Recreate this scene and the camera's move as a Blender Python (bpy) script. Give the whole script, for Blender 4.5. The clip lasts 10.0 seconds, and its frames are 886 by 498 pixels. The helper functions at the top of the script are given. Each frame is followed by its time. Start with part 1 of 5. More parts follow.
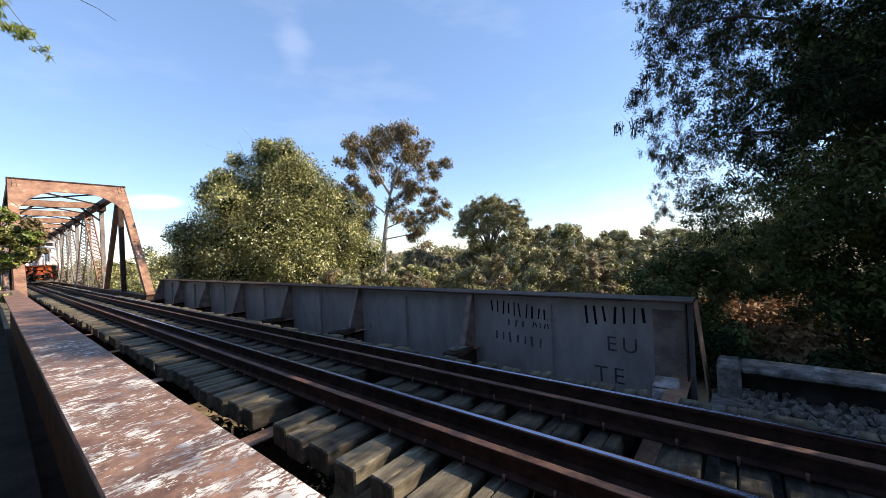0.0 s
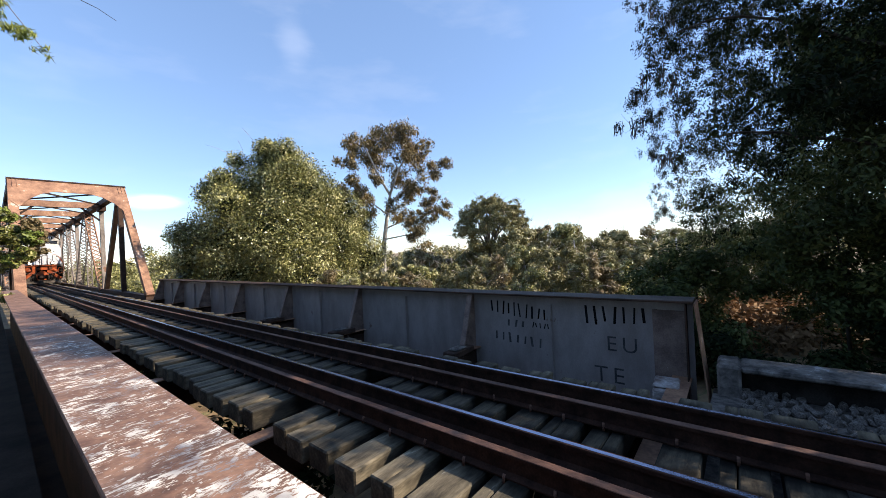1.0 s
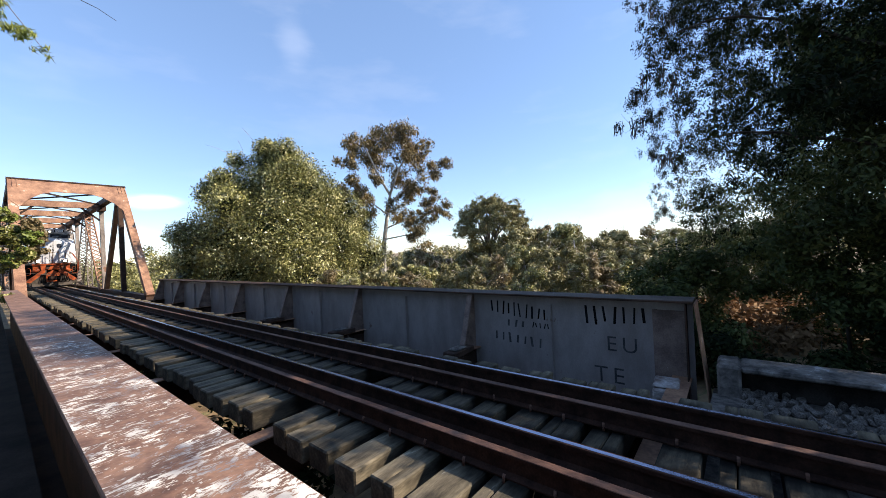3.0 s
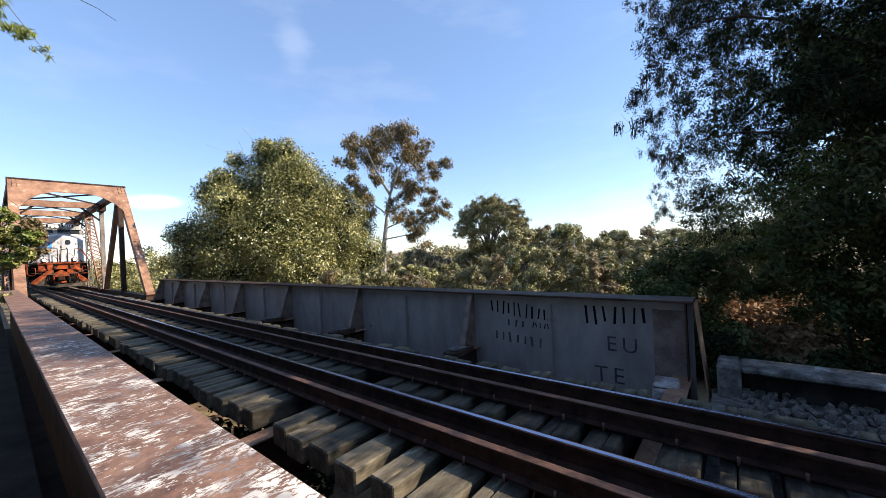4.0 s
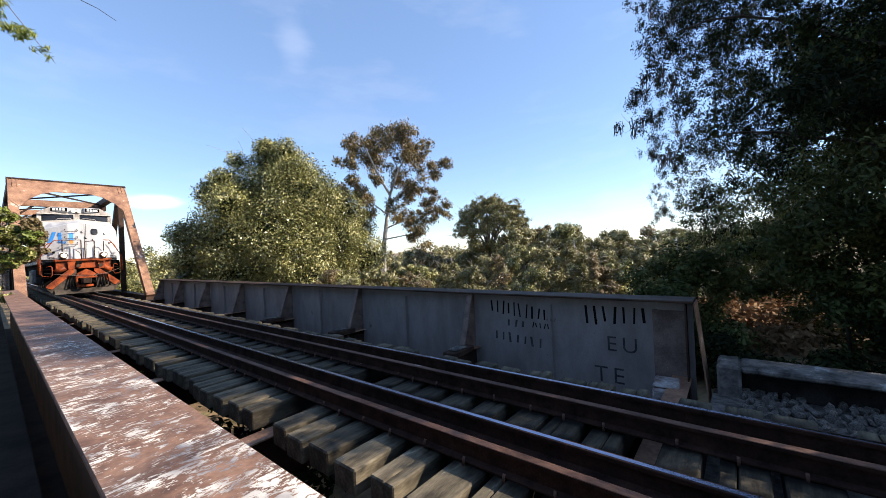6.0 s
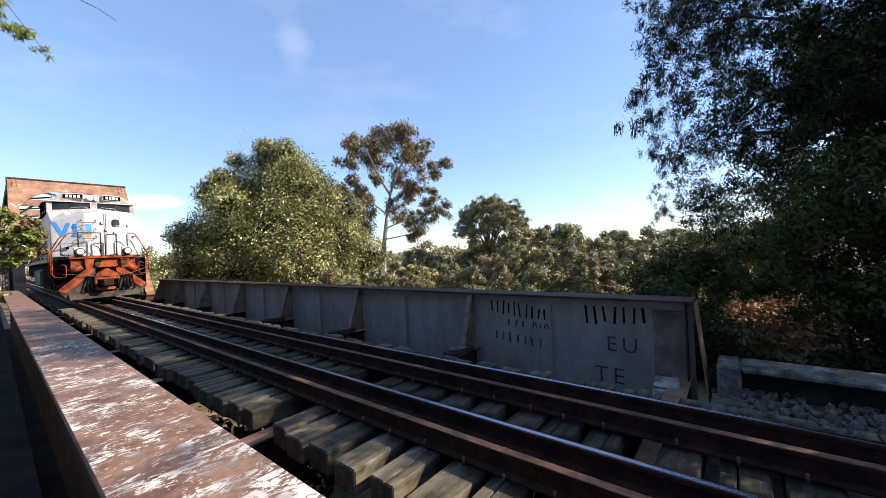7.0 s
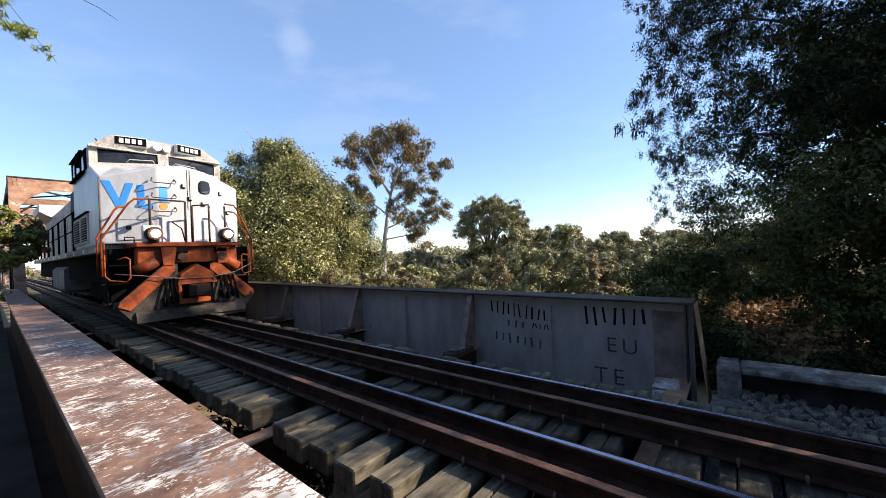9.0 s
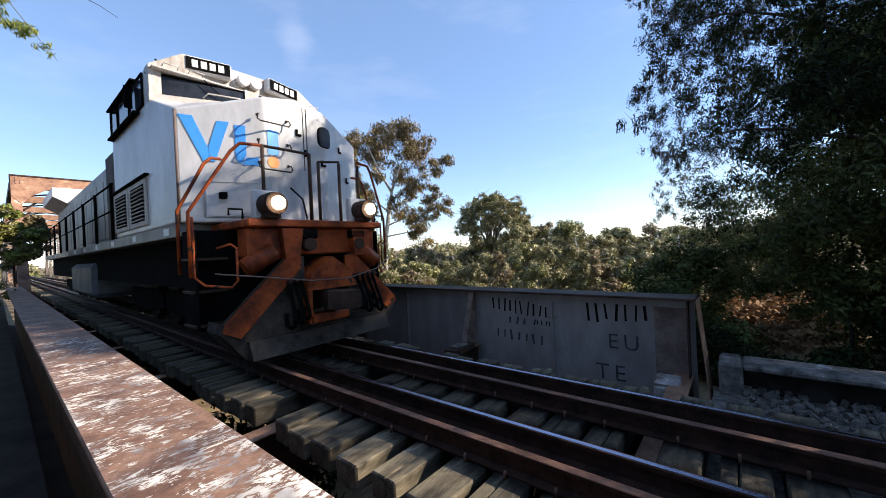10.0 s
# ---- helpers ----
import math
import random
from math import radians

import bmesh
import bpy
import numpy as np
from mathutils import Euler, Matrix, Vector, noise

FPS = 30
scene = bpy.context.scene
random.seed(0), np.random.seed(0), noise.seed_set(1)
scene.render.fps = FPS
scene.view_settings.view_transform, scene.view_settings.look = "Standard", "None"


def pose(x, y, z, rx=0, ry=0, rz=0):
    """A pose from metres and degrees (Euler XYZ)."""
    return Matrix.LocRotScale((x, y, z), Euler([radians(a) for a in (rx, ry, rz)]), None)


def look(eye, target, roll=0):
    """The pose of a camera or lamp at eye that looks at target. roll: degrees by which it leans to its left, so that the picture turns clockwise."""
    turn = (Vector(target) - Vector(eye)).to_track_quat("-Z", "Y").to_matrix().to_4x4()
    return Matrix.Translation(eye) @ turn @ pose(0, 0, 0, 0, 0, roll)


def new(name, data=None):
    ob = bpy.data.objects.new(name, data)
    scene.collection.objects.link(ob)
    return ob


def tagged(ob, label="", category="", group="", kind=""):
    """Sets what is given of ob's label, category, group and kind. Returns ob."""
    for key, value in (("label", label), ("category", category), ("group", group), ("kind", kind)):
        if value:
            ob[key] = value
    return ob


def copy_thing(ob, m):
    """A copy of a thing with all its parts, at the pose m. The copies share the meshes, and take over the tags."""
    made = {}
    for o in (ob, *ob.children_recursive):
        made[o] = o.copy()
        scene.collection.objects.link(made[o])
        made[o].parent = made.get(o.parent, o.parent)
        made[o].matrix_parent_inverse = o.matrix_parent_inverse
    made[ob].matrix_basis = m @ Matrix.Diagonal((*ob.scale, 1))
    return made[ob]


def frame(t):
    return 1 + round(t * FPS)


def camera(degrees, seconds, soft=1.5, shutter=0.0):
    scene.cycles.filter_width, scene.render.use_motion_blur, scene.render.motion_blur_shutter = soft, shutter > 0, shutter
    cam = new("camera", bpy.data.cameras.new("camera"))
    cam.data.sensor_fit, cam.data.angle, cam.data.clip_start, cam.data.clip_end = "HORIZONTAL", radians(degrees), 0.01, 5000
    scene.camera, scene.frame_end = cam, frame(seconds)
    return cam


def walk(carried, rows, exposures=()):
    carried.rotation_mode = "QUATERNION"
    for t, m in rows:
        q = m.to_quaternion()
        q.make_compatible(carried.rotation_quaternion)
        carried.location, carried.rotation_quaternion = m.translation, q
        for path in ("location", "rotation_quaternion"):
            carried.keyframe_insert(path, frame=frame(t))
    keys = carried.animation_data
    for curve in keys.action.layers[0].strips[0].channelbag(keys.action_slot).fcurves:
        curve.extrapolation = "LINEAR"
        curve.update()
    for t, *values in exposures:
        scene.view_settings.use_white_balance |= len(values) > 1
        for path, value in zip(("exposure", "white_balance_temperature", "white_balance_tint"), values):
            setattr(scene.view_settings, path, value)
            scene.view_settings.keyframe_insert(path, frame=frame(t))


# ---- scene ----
# World: y runs along the track towards the truss, x to the right of it, z = 0 at the rail heads.
EYE = Vector((0.0, 0.0, 1.379))
YAW, PITCH, ROLL = 51.136, 0.243, 2.80


def aim(dyaw=0.0, dpitch=0.0, droll=0.0):
    a, b = radians(YAW + dyaw), radians(PITCH + dpitch)
    way = Vector((math.sin(a) * math.cos(b), math.cos(a) * math.cos(b), math.sin(b)))
    return look(EYE, EYE + way, -(ROLL + droll))


cam = camera(101.12, 10.0, soft=0.5, shutter=0.12)
walk(cam, [
    (0.0, aim()),
    (8.0, aim()),
    (8.5, aim(-0.014, -0.10, 0.029)),
    (9.0, aim(-0.024, 0.062, -0.216)),
    (9.5, aim(-0.422, 0.383, -0.001)),
    (10.0, aim(-0.26, -0.412, -0.045)),
], exposures=[(0.0, 0.97, 6950, 14), (10.0, 0.97, 6950, 14)])

# ---------------------------------------------------------------- world and sun
SUN_FROM = Vector((0.54, -0.66, 0.53)).normalized()
world = bpy.data.worlds.new("sky")
scene.world = world
world.use_nodes = True
wn, wl = world.node_tree.nodes, world.node_tree.links
wn.clear()
sky = wn.new("ShaderNodeTexSky")
sky.sky_type = "NISHITA"
sky.sun_disc = False
sky.sun_elevation = math.asin(SUN_FROM.z)
sky.sun_rotation = math.atan2(SUN_FROM.x, SUN_FROM.y)
sky.air_density, sky.dust_density, sky.ozone_density = 1.0, 0.0, 4.0
# thin cloud low over the horizon and a faint wisp higher up
wco = wn.new("ShaderNodeTexCoord")
wsep = wn.new("ShaderNodeSeparateXYZ")
wl.new(wco.outputs["Generated"], wsep.inputs[0])
wmap = wn.new("ShaderNodeMapping")
wmap.inputs["Scale"].default_value = (1.0, 1.0, 3.2)
wl.new(wco.outputs["Generated"], wmap.inputs["Vector"])
wnoise = wn.new("ShaderNodeTexNoise")
wnoise.inputs["Scale"].default_value, wnoise.inputs["Detail"].default_value, wnoise.inputs["Roughness"].default_value = 3.4, 7.0, 0.55
wl.new(wmap.outputs[0], wnoise.inputs["Vector"])
wband = wn.new("ShaderNodeValToRGB")
for pos, val in ((0.0, 0.08), (0.10, 0.12), (0.19, 0.05), (1.0, 0.07)):
    e = wband.color_ramp.elements.new(pos) if pos not in (0.0, 1.0) else wband.color_ramp.elements[0 if pos == 0.0 else -1]
    e.position, e.color = pos, (val, val, val, 1)
wl.new(wsep.outputs["Z"], wband.inputs["Fac"])
wthr = wn.new("ShaderNodeMapRange")
wthr.inputs["From Min"].default_value, wthr.inputs["From Max"].default_value = 0.53, 0.66
wl.new(wnoise.outputs["Fac"], wthr.inputs["Value"])
wmul = wn.new("ShaderNodeMath")
wmul.operation = "MULTIPLY"
wl.new(wthr.outputs[0], wmul.inputs[0])
wl.new(wband.outputs["Color"], wmul.inputs[1])
wmix = wn.new("ShaderNodeMix")
wmix.data_type = "RGBA"
wmix.inputs["B"].default_value = (4.6, 4.8, 5.2, 1)
wl.new(wmul.outputs[0], wmix.inputs["Factor"])
wflat = wn.new("ShaderNodeMix")
wflat.data_type = "RGBA"
wflat.inputs["Factor"].default_value = 0.4
wflat.inputs["B"].default_value = (0.98, 1.75, 3.3, 1)
wl.new(sky.outputs[0], wflat.inputs["A"])
wl.new(wflat.outputs["Result"], wmix.inputs["A"])
# a low bank of white cloud beyond the truss and a thin wisp high up
wlast = wmix.outputs["Result"]
for way, stretch, reach, share in (((0.224, 0.966, 0.133), (1.0, 1.0, 3.6), 0.10, 0.75), ((0.44, 0.756, 0.484), (1.5, 1.5, 1.0), 0.095, 0.09), ((0.10, 0.985, 0.06), (1.0, 1.0, 4.0), 0.2, 0.3)):
    wsub, wscl, wlen, wfall, wtot, wfac, wadd = (wn.new(k) for k in ("ShaderNodeVectorMath", "ShaderNodeVectorMath", "ShaderNodeVectorMath", "ShaderNodeMapRange", "ShaderNodeMath", "ShaderNodeMapRange", "ShaderNodeMix"))
    wsub.operation, wscl.operation, wlen.operation, wtot.operation, wadd.data_type = "SUBTRACT", "MULTIPLY", "LENGTH", "MULTIPLY_ADD", "RGBA"
    wsub.inputs[1].default_value, wscl.inputs[1].default_value = Vector(way).normalized(), stretch
    wfall.inputs["From Max"].default_value, wfall.inputs["To Min"].default_value, wfall.inputs["To Max"].default_value = reach, 0.62, 0.0
    wtot.inputs[1].default_value = 0.75
    wfac.interpolation_type = "SMOOTHSTEP"
    wfac.inputs["From Min"].default_value, wfac.inputs["From Max"].default_value, wfac.inputs["To Max"].default_value = 0.52, 0.95, share
    wadd.inputs["B"].default_value = (6.3, 6.5, 6.9, 1)
    wl.new(wco.outputs["Generated"], wsub.inputs[0])
    wl.new(wsub.outputs[0], wscl.inputs[0])
    wl.new(wscl.outputs[0], wlen.inputs[0])
    wl.new(wlen.outputs["Value"], wfall.inputs["Value"])
    wl.new(wnoise.outputs["Fac"], wtot.inputs[0])
    wl.new(wfall.outputs[0], wtot.inputs[2])
    wl.new(wtot.outputs[0], wfac.inputs["Value"])
    wl.new(wfac.outputs[0], wadd.inputs["Factor"])
    wl.new(wlast, wadd.inputs["A"])
    wlast = wadd.outputs["Result"]
bg = wn.new("ShaderNodeBackground")
bg.inputs["Strength"].default_value = 0.15
wo = wn.new("ShaderNodeOutputWorld")
wl.new(wlast, bg.inputs["Color"])
wl.new(bg.outputs[0], wo.inputs["Surface"])
sun = new("sun", bpy.data.lights.new("sun", "SUN"))
sun.data.energy, sun.data.angle, sun.data.color = 5.0, radians(0.53), (1.0, 0.93, 0.82)
sun.matrix_basis = look(SUN_FROM * 60, (0, 0, 0))

# ---------------------------------------------------------------- materials
def mat(name, dark, light, scale=4.0, rough=0.7, metal=0.0, bump=0.2, third=None, third_at=0.62, fine=60.0, stretch=(1, 1, 1), vary=0.0, spec=0.5, grain=0.5):
    m = bpy.data.materials.new(name)
    m.use_nodes = True
    n, l = m.node_tree.nodes, m.node_tree.links
    b = n["Principled BSDF"]
    co = n.new("ShaderNodeTexCoord")
    mp = n.new("ShaderNodeMapping")
    mp.inputs["Scale"].default_value = stretch
    l.new(co.outputs["Object"], mp.inputs["Vector"])
    big = n.new("ShaderNodeTexNoise")
    big.inputs["Scale"].default_value, big.inputs["Detail"].default_value, big.inputs["Roughness"].default_value = scale, 8.0, 0.65
    small = n.new("ShaderNodeTexNoise")
    small.inputs["Scale"].default_value, small.inputs["Detail"].default_value = fine, 4.0
    l.new(mp.outputs[0], big.inputs["Vector"])
    l.new(mp.outputs[0], small.inputs["Vector"])
    ramp = n.new("ShaderNodeValToRGB")
    ramp.color_ramp.elements[0].position, ramp.color_ramp.elements[0].color = 0.36, (*dark, 1)
    ramp.color_ramp.elements[1].position, ramp.color_ramp.elements[1].color = 0.60, (*light, 1)
    if third:
        e = ramp.color_ramp.elements.new(third_at)
        e.color = (*light, 1)
        e = ramp.color_ramp.elements.new(third_at + 0.03)
        e.color = (*third, 1)
    l.new(big.outputs["Fac"], ramp.inputs["Fac"])
    mix = n.new("ShaderNodeMix")
    mix.data_type, mix.blend_type = "RGBA", "MULTIPLY"
    mix.inputs["Factor"].default_value = grain
    r2 = n.new("ShaderNodeValToRGB")
    r2.color_ramp.elements[0].position, r2.color_ramp.elements[0].color = 0.3, (0.45, 0.45, 0.45, 1)
    r2.color_ramp.elements[1].position, r2.color_ramp.elements[1].color = 0.65, (1.2, 1.2, 1.2, 1)
    l.new(small.outputs["Fac"], r2.inputs["Fac"])
    l.new(ramp.outputs["Color"], mix.inputs["A"])
    l.new(r2.outputs["Color"], mix.inputs["B"])
    last = mix.outputs["Result"]
    if vary:
        info = n.new("ShaderNodeObjectInfo")
        hs = n.new("ShaderNodeHueSaturation")
        mr = n.new("ShaderNodeMapRange")
        mr.inputs["To Min"].default_value, mr.inputs["To Max"].default_value = 1 - vary, 1 + vary
        l.new(info.outputs["Random"], mr.inputs["Value"])
        l.new(mr.outputs[0], hs.inputs["Value"])
        l.new(last, hs.inputs["Color"])
        last = hs.outputs["Color"]
    l.new(last, b.inputs["Base Color"])
    b.inputs["Roughness"].default_value = rough
    b.inputs["Metallic"].default_value = metal
    b.inputs["Specular IOR Level"].default_value = spec
    if bump:
        bp = n.new("ShaderNodeBump")
        bp.inputs["Strength"].default_value, bp.inputs["Distance"].default_value = bump, 0.01
        l.new(small.outputs["Fac"], bp.inputs["Height"])
        l.new(bp.outputs[0], b.inputs["Normal"])
    return m


def leaf_mat(name, a, b_, c, rough=0.5, trans=0.25, spec=0.4):
    m = bpy.data.materials.new(name)
    m.use_nodes = True
    n, l = m.node_tree.nodes, m.node_tree.links
    b = n["Principled BSDF"]
    geo = n.new("ShaderNodeNewGeometry")
    ramp = n.new("ShaderNodeValToRGB")
    ramp.color_ramp.elements[0].color = (*a, 1)
    ramp.color_ramp.elements[1].color = (*c, 1)
    e = ramp.color_ramp.elements.new(0.55)
    e.color = (*b_, 1)
    co = n.new("ShaderNodeTexCoord")
    nz = n.new("ShaderNodeTexNoise")
    nz.inputs["Scale"].default_value = 0.9
    l.new(co.outputs["Object"], nz.inputs["Vector"])
    ad = n.new("ShaderNodeMath")
    ad.operation = "MULTIPLY_ADD"
    ad.inputs[1].default_value = 0.55
    mu = n.new("ShaderNodeMath")
    mu.operation = "MULTIPLY_ADD"
    mu.inputs[1].default_value, mu.inputs[2].default_value = 1.6, -0.55
    l.new(nz.outputs["Fac"], mu.inputs[0])
    l.new(geo.outputs["Random Per Island"], ad.inputs[0])
    l.new(mu.outputs[0], ad.inputs[2])
    l.new(ad.outputs[0], ramp.inputs["Fac"])
    l.new(ramp.outputs["Color"], b.inputs["Base Color"])
    b.inputs["Roughness"].default_value = rough
    b.inputs["Specular IOR Level"].default_value = spec
    tr = n.new("ShaderNodeBsdfTranslucent")
    l.new(ramp.outputs["Color"], tr.inputs["Color"])
    mx = n.new("ShaderNodeMixShader")
    mx.inputs[0].default_value = trans
    l.new(b.outputs[0], mx.inputs[1])
    l.new(tr.outputs[0], mx.inputs[2])
    l.new(mx.outputs[0], n["Material Output"].inputs["Surface"])
    return m


def peeling():
    """Rusty steel with the last blotches of pale paint and bird lime."""
    m = mat("rust_with_peeling_paint", (0.10, 0.046, 0.028), (0.26, 0.14, 0.088), 3.5, 0.72, 0.0, 0.4, fine=30)
    n, l = m.node_tree.nodes, m.node_tree.links
    b = n["Principled BSDF"]
    src = b.inputs["Base Color"].links[0].from_socket
    co = n.new("ShaderNodeTexCoord")
    val = None
    for scale, detail, sx, sy, gain in ((12.0, 10.0, 0.8, 1.5, 1.0), (2.1, 4.0, 1.0, 1.0, 0.65), (40.0, 6.0, 0.7, 1.6, 0.65)):
        mp, nz, mu = n.new("ShaderNodeMapping"), n.new("ShaderNodeTexNoise"), n.new("ShaderNodeMath")
        mp.inputs["Scale"].default_value, mp.inputs["Rotation"].default_value = (sx, sy, 1), (0, 0, 0.45)
        nz.inputs["Scale"].default_value, nz.inputs["Detail"].default_value, nz.inputs["Roughness"].default_value, nz.inputs["Distortion"].default_value = scale, detail, 0.66, 1.4
        l.new(co.outputs["Object"], mp.inputs["Vector"])
        l.new(mp.outputs[0], nz.inputs["Vector"])
        mu.operation = "MULTIPLY_ADD"
        mu.inputs[1].default_value = gain
        l.new(nz.outputs["Fac"], mu.inputs[0])
        if val is None:
            mu.inputs[2].default_value = 0.0
        else:
            l.new(val, mu.inputs[2])
        val = mu.outputs[0]
    # the pale paint thins out towards the truss
    where, thinning, less = n.new("ShaderNodeSeparateXYZ"), n.new("ShaderNodeMapRange"), n.new("ShaderNodeMath")
    thinning.inputs["From Min"].default_value, thinning.inputs["From Max"].default_value, thinning.inputs["To Max"].default_value = 3.5, 11.0, 0.2
    less.operation = "SUBTRACT"
    l.new(co.outputs["Object"], where.inputs[0])
    l.new(where.outputs["Y"], thinning.inputs["Value"])
    l.new(val, less.inputs[0])
    l.new(thinning.outputs[0], less.inputs[1])
    val = less.outputs[0]
    mr = n.new("ShaderNodeMapRange")
    mr.inputs["From Min"].default_value, mr.inputs["From Max"].default_value = 1.18, 1.24
    l.new(val, mr.inputs["Value"])
    geo, sep, up, top = n.new("ShaderNodeNewGeometry"), n.new("ShaderNodeSeparateXYZ"), n.new("ShaderNodeMath"), n.new("ShaderNodeMath")
    l.new(geo.outputs["True Normal"], sep.inputs[0])
    up.operation, up.inputs[1].default_value = "GREATER_THAN", 0.9
    l.new(sep.outputs["Z"], up.inputs[0])
    top.operation = "MULTIPLY"
    l.new(mr.outputs[0], top.inputs[0])
    l.new(up.outputs[0], top.inputs[1])
    nz = n.new("ShaderNodeTexNoise")
    nz.inputs["Scale"].default_value = 5.0
    l.new(co.outputs["Object"], nz.inputs["Vector"])
    ramp = n.new("ShaderNodeValToRGB")
    ramp.color_ramp.elements[0].position, ramp.color_ramp.elements[0].color = 0.38, (0.20, 0.185, 0.19, 1)
    ramp.color_ramp.elements[1].position, ramp.color_ramp.elements[1].color = 0.58, (0.74, 0.68, 0.59, 1)
    l.new(nz.outputs["Fac"], ramp.inputs["Fac"])
    mx = n.new("ShaderNodeMix")
    mx.data_type = "RGBA"
    l.new(top.outputs[0], mx.inputs["Factor"])
    l.new(src, mx.inputs["A"])
    l.new(ramp.outputs["Color"], mx.inputs["B"])
    l.new(mx.outputs["Result"], b.inputs["Base Color"])
    bp = n.new("ShaderNodeBump")
    bp.inputs["Strength"].default_value, bp.inputs["Distance"].default_value = 0.5, 0.004
    l.new(mr.outputs[0], bp.inputs["Height"])
    l.new(b.inputs["Normal"].links[0].from_socket, bp.inputs["Normal"])
    l.new(bp.outputs[0], b.inputs["Normal"])
    return m


RUST_PAINT = peeling()
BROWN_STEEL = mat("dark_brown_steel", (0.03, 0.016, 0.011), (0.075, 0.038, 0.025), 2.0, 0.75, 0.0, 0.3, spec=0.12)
RUST = mat("rusty_steel", (0.17, 0.082, 0.05), (0.35, 0.19, 0.112), 2.2, 0.8, 0.0, 0.3, third=(0.50, 0.39, 0.31), third_at=0.615, fine=25)
DARK_STEEL = mat("dark_weathered_steel", (0.025, 0.015, 0.011), (0.07, 0.041, 0.029), 2.2, 0.7, 0.2, 0.3, spec=0.2)
GREY_PAINT = mat("faded_grey_paint", (0.18, 0.155, 0.145), (0.255, 0.228, 0.217), 1.7, 0.6, 0.0, 0.15, third=(0.13, 0.085, 0.065), third_at=0.65, spec=0.3, grain=0.2, stretch=(1, 1.3, 0.6))
SPLICE = mat("brown_stained_primer", (0.085, 0.055, 0.045), (0.20, 0.14, 0.115), 4.0, 0.7, 0.0, 0.2, third=(0.33, 0.27, 0.24), third_at=0.66)
TRUSS_PAINT = mat("weathered_truss_paint", (0.10, 0.08, 0.068), (0.27, 0.225, 0.19), 1.8, 0.75, 0.0, 0.3, third=(0.19, 0.095, 0.055), third_at=0.6, stretch=(1, 1, 0.5), fine=22)
RAIL = mat("rail_steel", (0.020, 0.010, 0.007), (0.06, 0.028, 0.018), 6.0, 0.7, 0.3, 0.3, spec=0.2)
RAIL_RUST = mat("rusty_rail_top", (0.06, 0.031, 0.022), (0.17, 0.09, 0.062), 5.0, 0.75, 0.0, 0.3, third=(0.34, 0.27, 0.22), third_at=0.66, stretch=(1, 0.4, 1), spec=0.2)
RAIL_HEAD = mat("polished_rail_head", (0.26, 0.26, 0.34), (0.40, 0.40, 0.50), 3.0, 0.25, 1.0, 0.05, stretch=(1, 0.1, 1))
TIMBER = mat("weathered_timber", (0.045, 0.038, 0.027), (0.15, 0.13, 0.092), 2.6, 0.85, 0.0, 0.4, third=(0.28, 0.25, 0.19), third_at=0.66, stretch=(0.6, 2.6, 2.6), fine=24, vary=0.3, spec=0.2)
def rail_shaded(m, x0, x1):
    """Darkens a timber material unevenly across the track, painting in rail shade and a sunlit strip."""
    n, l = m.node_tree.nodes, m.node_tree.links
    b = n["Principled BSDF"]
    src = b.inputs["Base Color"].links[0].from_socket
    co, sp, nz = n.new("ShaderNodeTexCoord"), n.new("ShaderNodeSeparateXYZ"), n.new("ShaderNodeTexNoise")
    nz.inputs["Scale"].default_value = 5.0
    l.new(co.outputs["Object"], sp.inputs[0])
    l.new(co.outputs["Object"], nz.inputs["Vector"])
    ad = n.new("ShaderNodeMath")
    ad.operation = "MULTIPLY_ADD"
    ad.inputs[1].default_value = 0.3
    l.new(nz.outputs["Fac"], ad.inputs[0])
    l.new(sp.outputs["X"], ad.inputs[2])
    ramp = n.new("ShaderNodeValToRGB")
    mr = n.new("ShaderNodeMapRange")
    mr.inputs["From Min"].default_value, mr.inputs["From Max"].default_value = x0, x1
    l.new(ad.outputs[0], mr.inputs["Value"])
    # dark stretches stand for rail shade, the middle peak for the sunlit strip
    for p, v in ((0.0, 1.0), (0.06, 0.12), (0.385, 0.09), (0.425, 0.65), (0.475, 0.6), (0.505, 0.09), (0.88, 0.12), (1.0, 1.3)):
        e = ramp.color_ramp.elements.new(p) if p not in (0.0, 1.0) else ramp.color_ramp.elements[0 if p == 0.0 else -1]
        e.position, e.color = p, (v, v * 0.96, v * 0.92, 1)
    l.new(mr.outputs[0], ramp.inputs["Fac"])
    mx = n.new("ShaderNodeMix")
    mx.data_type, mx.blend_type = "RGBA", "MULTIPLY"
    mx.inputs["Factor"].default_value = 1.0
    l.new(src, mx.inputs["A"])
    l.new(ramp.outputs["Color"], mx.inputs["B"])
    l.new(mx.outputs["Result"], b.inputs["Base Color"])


rail_shaded(TIMBER, 2.15, 4.4)
CONCRETE = mat("stained_concrete", (0.03, 0.027, 0.024), (0.19, 0.17, 0.15), 5.0, 0.9, 0.0, 0.8, third=(0.36, 0.35, 0.33), third_at=0.62, fine=28)
GROUND = mat("dry_earth", (0.05, 0.035, 0.02), (0.24, 0.16, 0.085), 0.8, 0.95, 0.0, 0.8, third=(0.12, 0.13, 0.05), third_at=0.55, fine=9)
# near-black copy of the concrete; the shade under the coping is in its colour
SHADED_CONCRETE = mat("shade_dark_concrete", (0.010, 0.009, 0.008), (0.05, 0.044, 0.038), 2.5, 0.95, 0.0, 0.4, spec=0.1)
CHALK = mat("chalky_stained_block", (0.14, 0.09, 0.07), (0.40, 0.37, 0.35), 5.0, 0.9, 0.0, 0.6, third=(0.55, 0.52, 0.5), third_at=0.62, stretch=(1, 1, 3), fine=30)
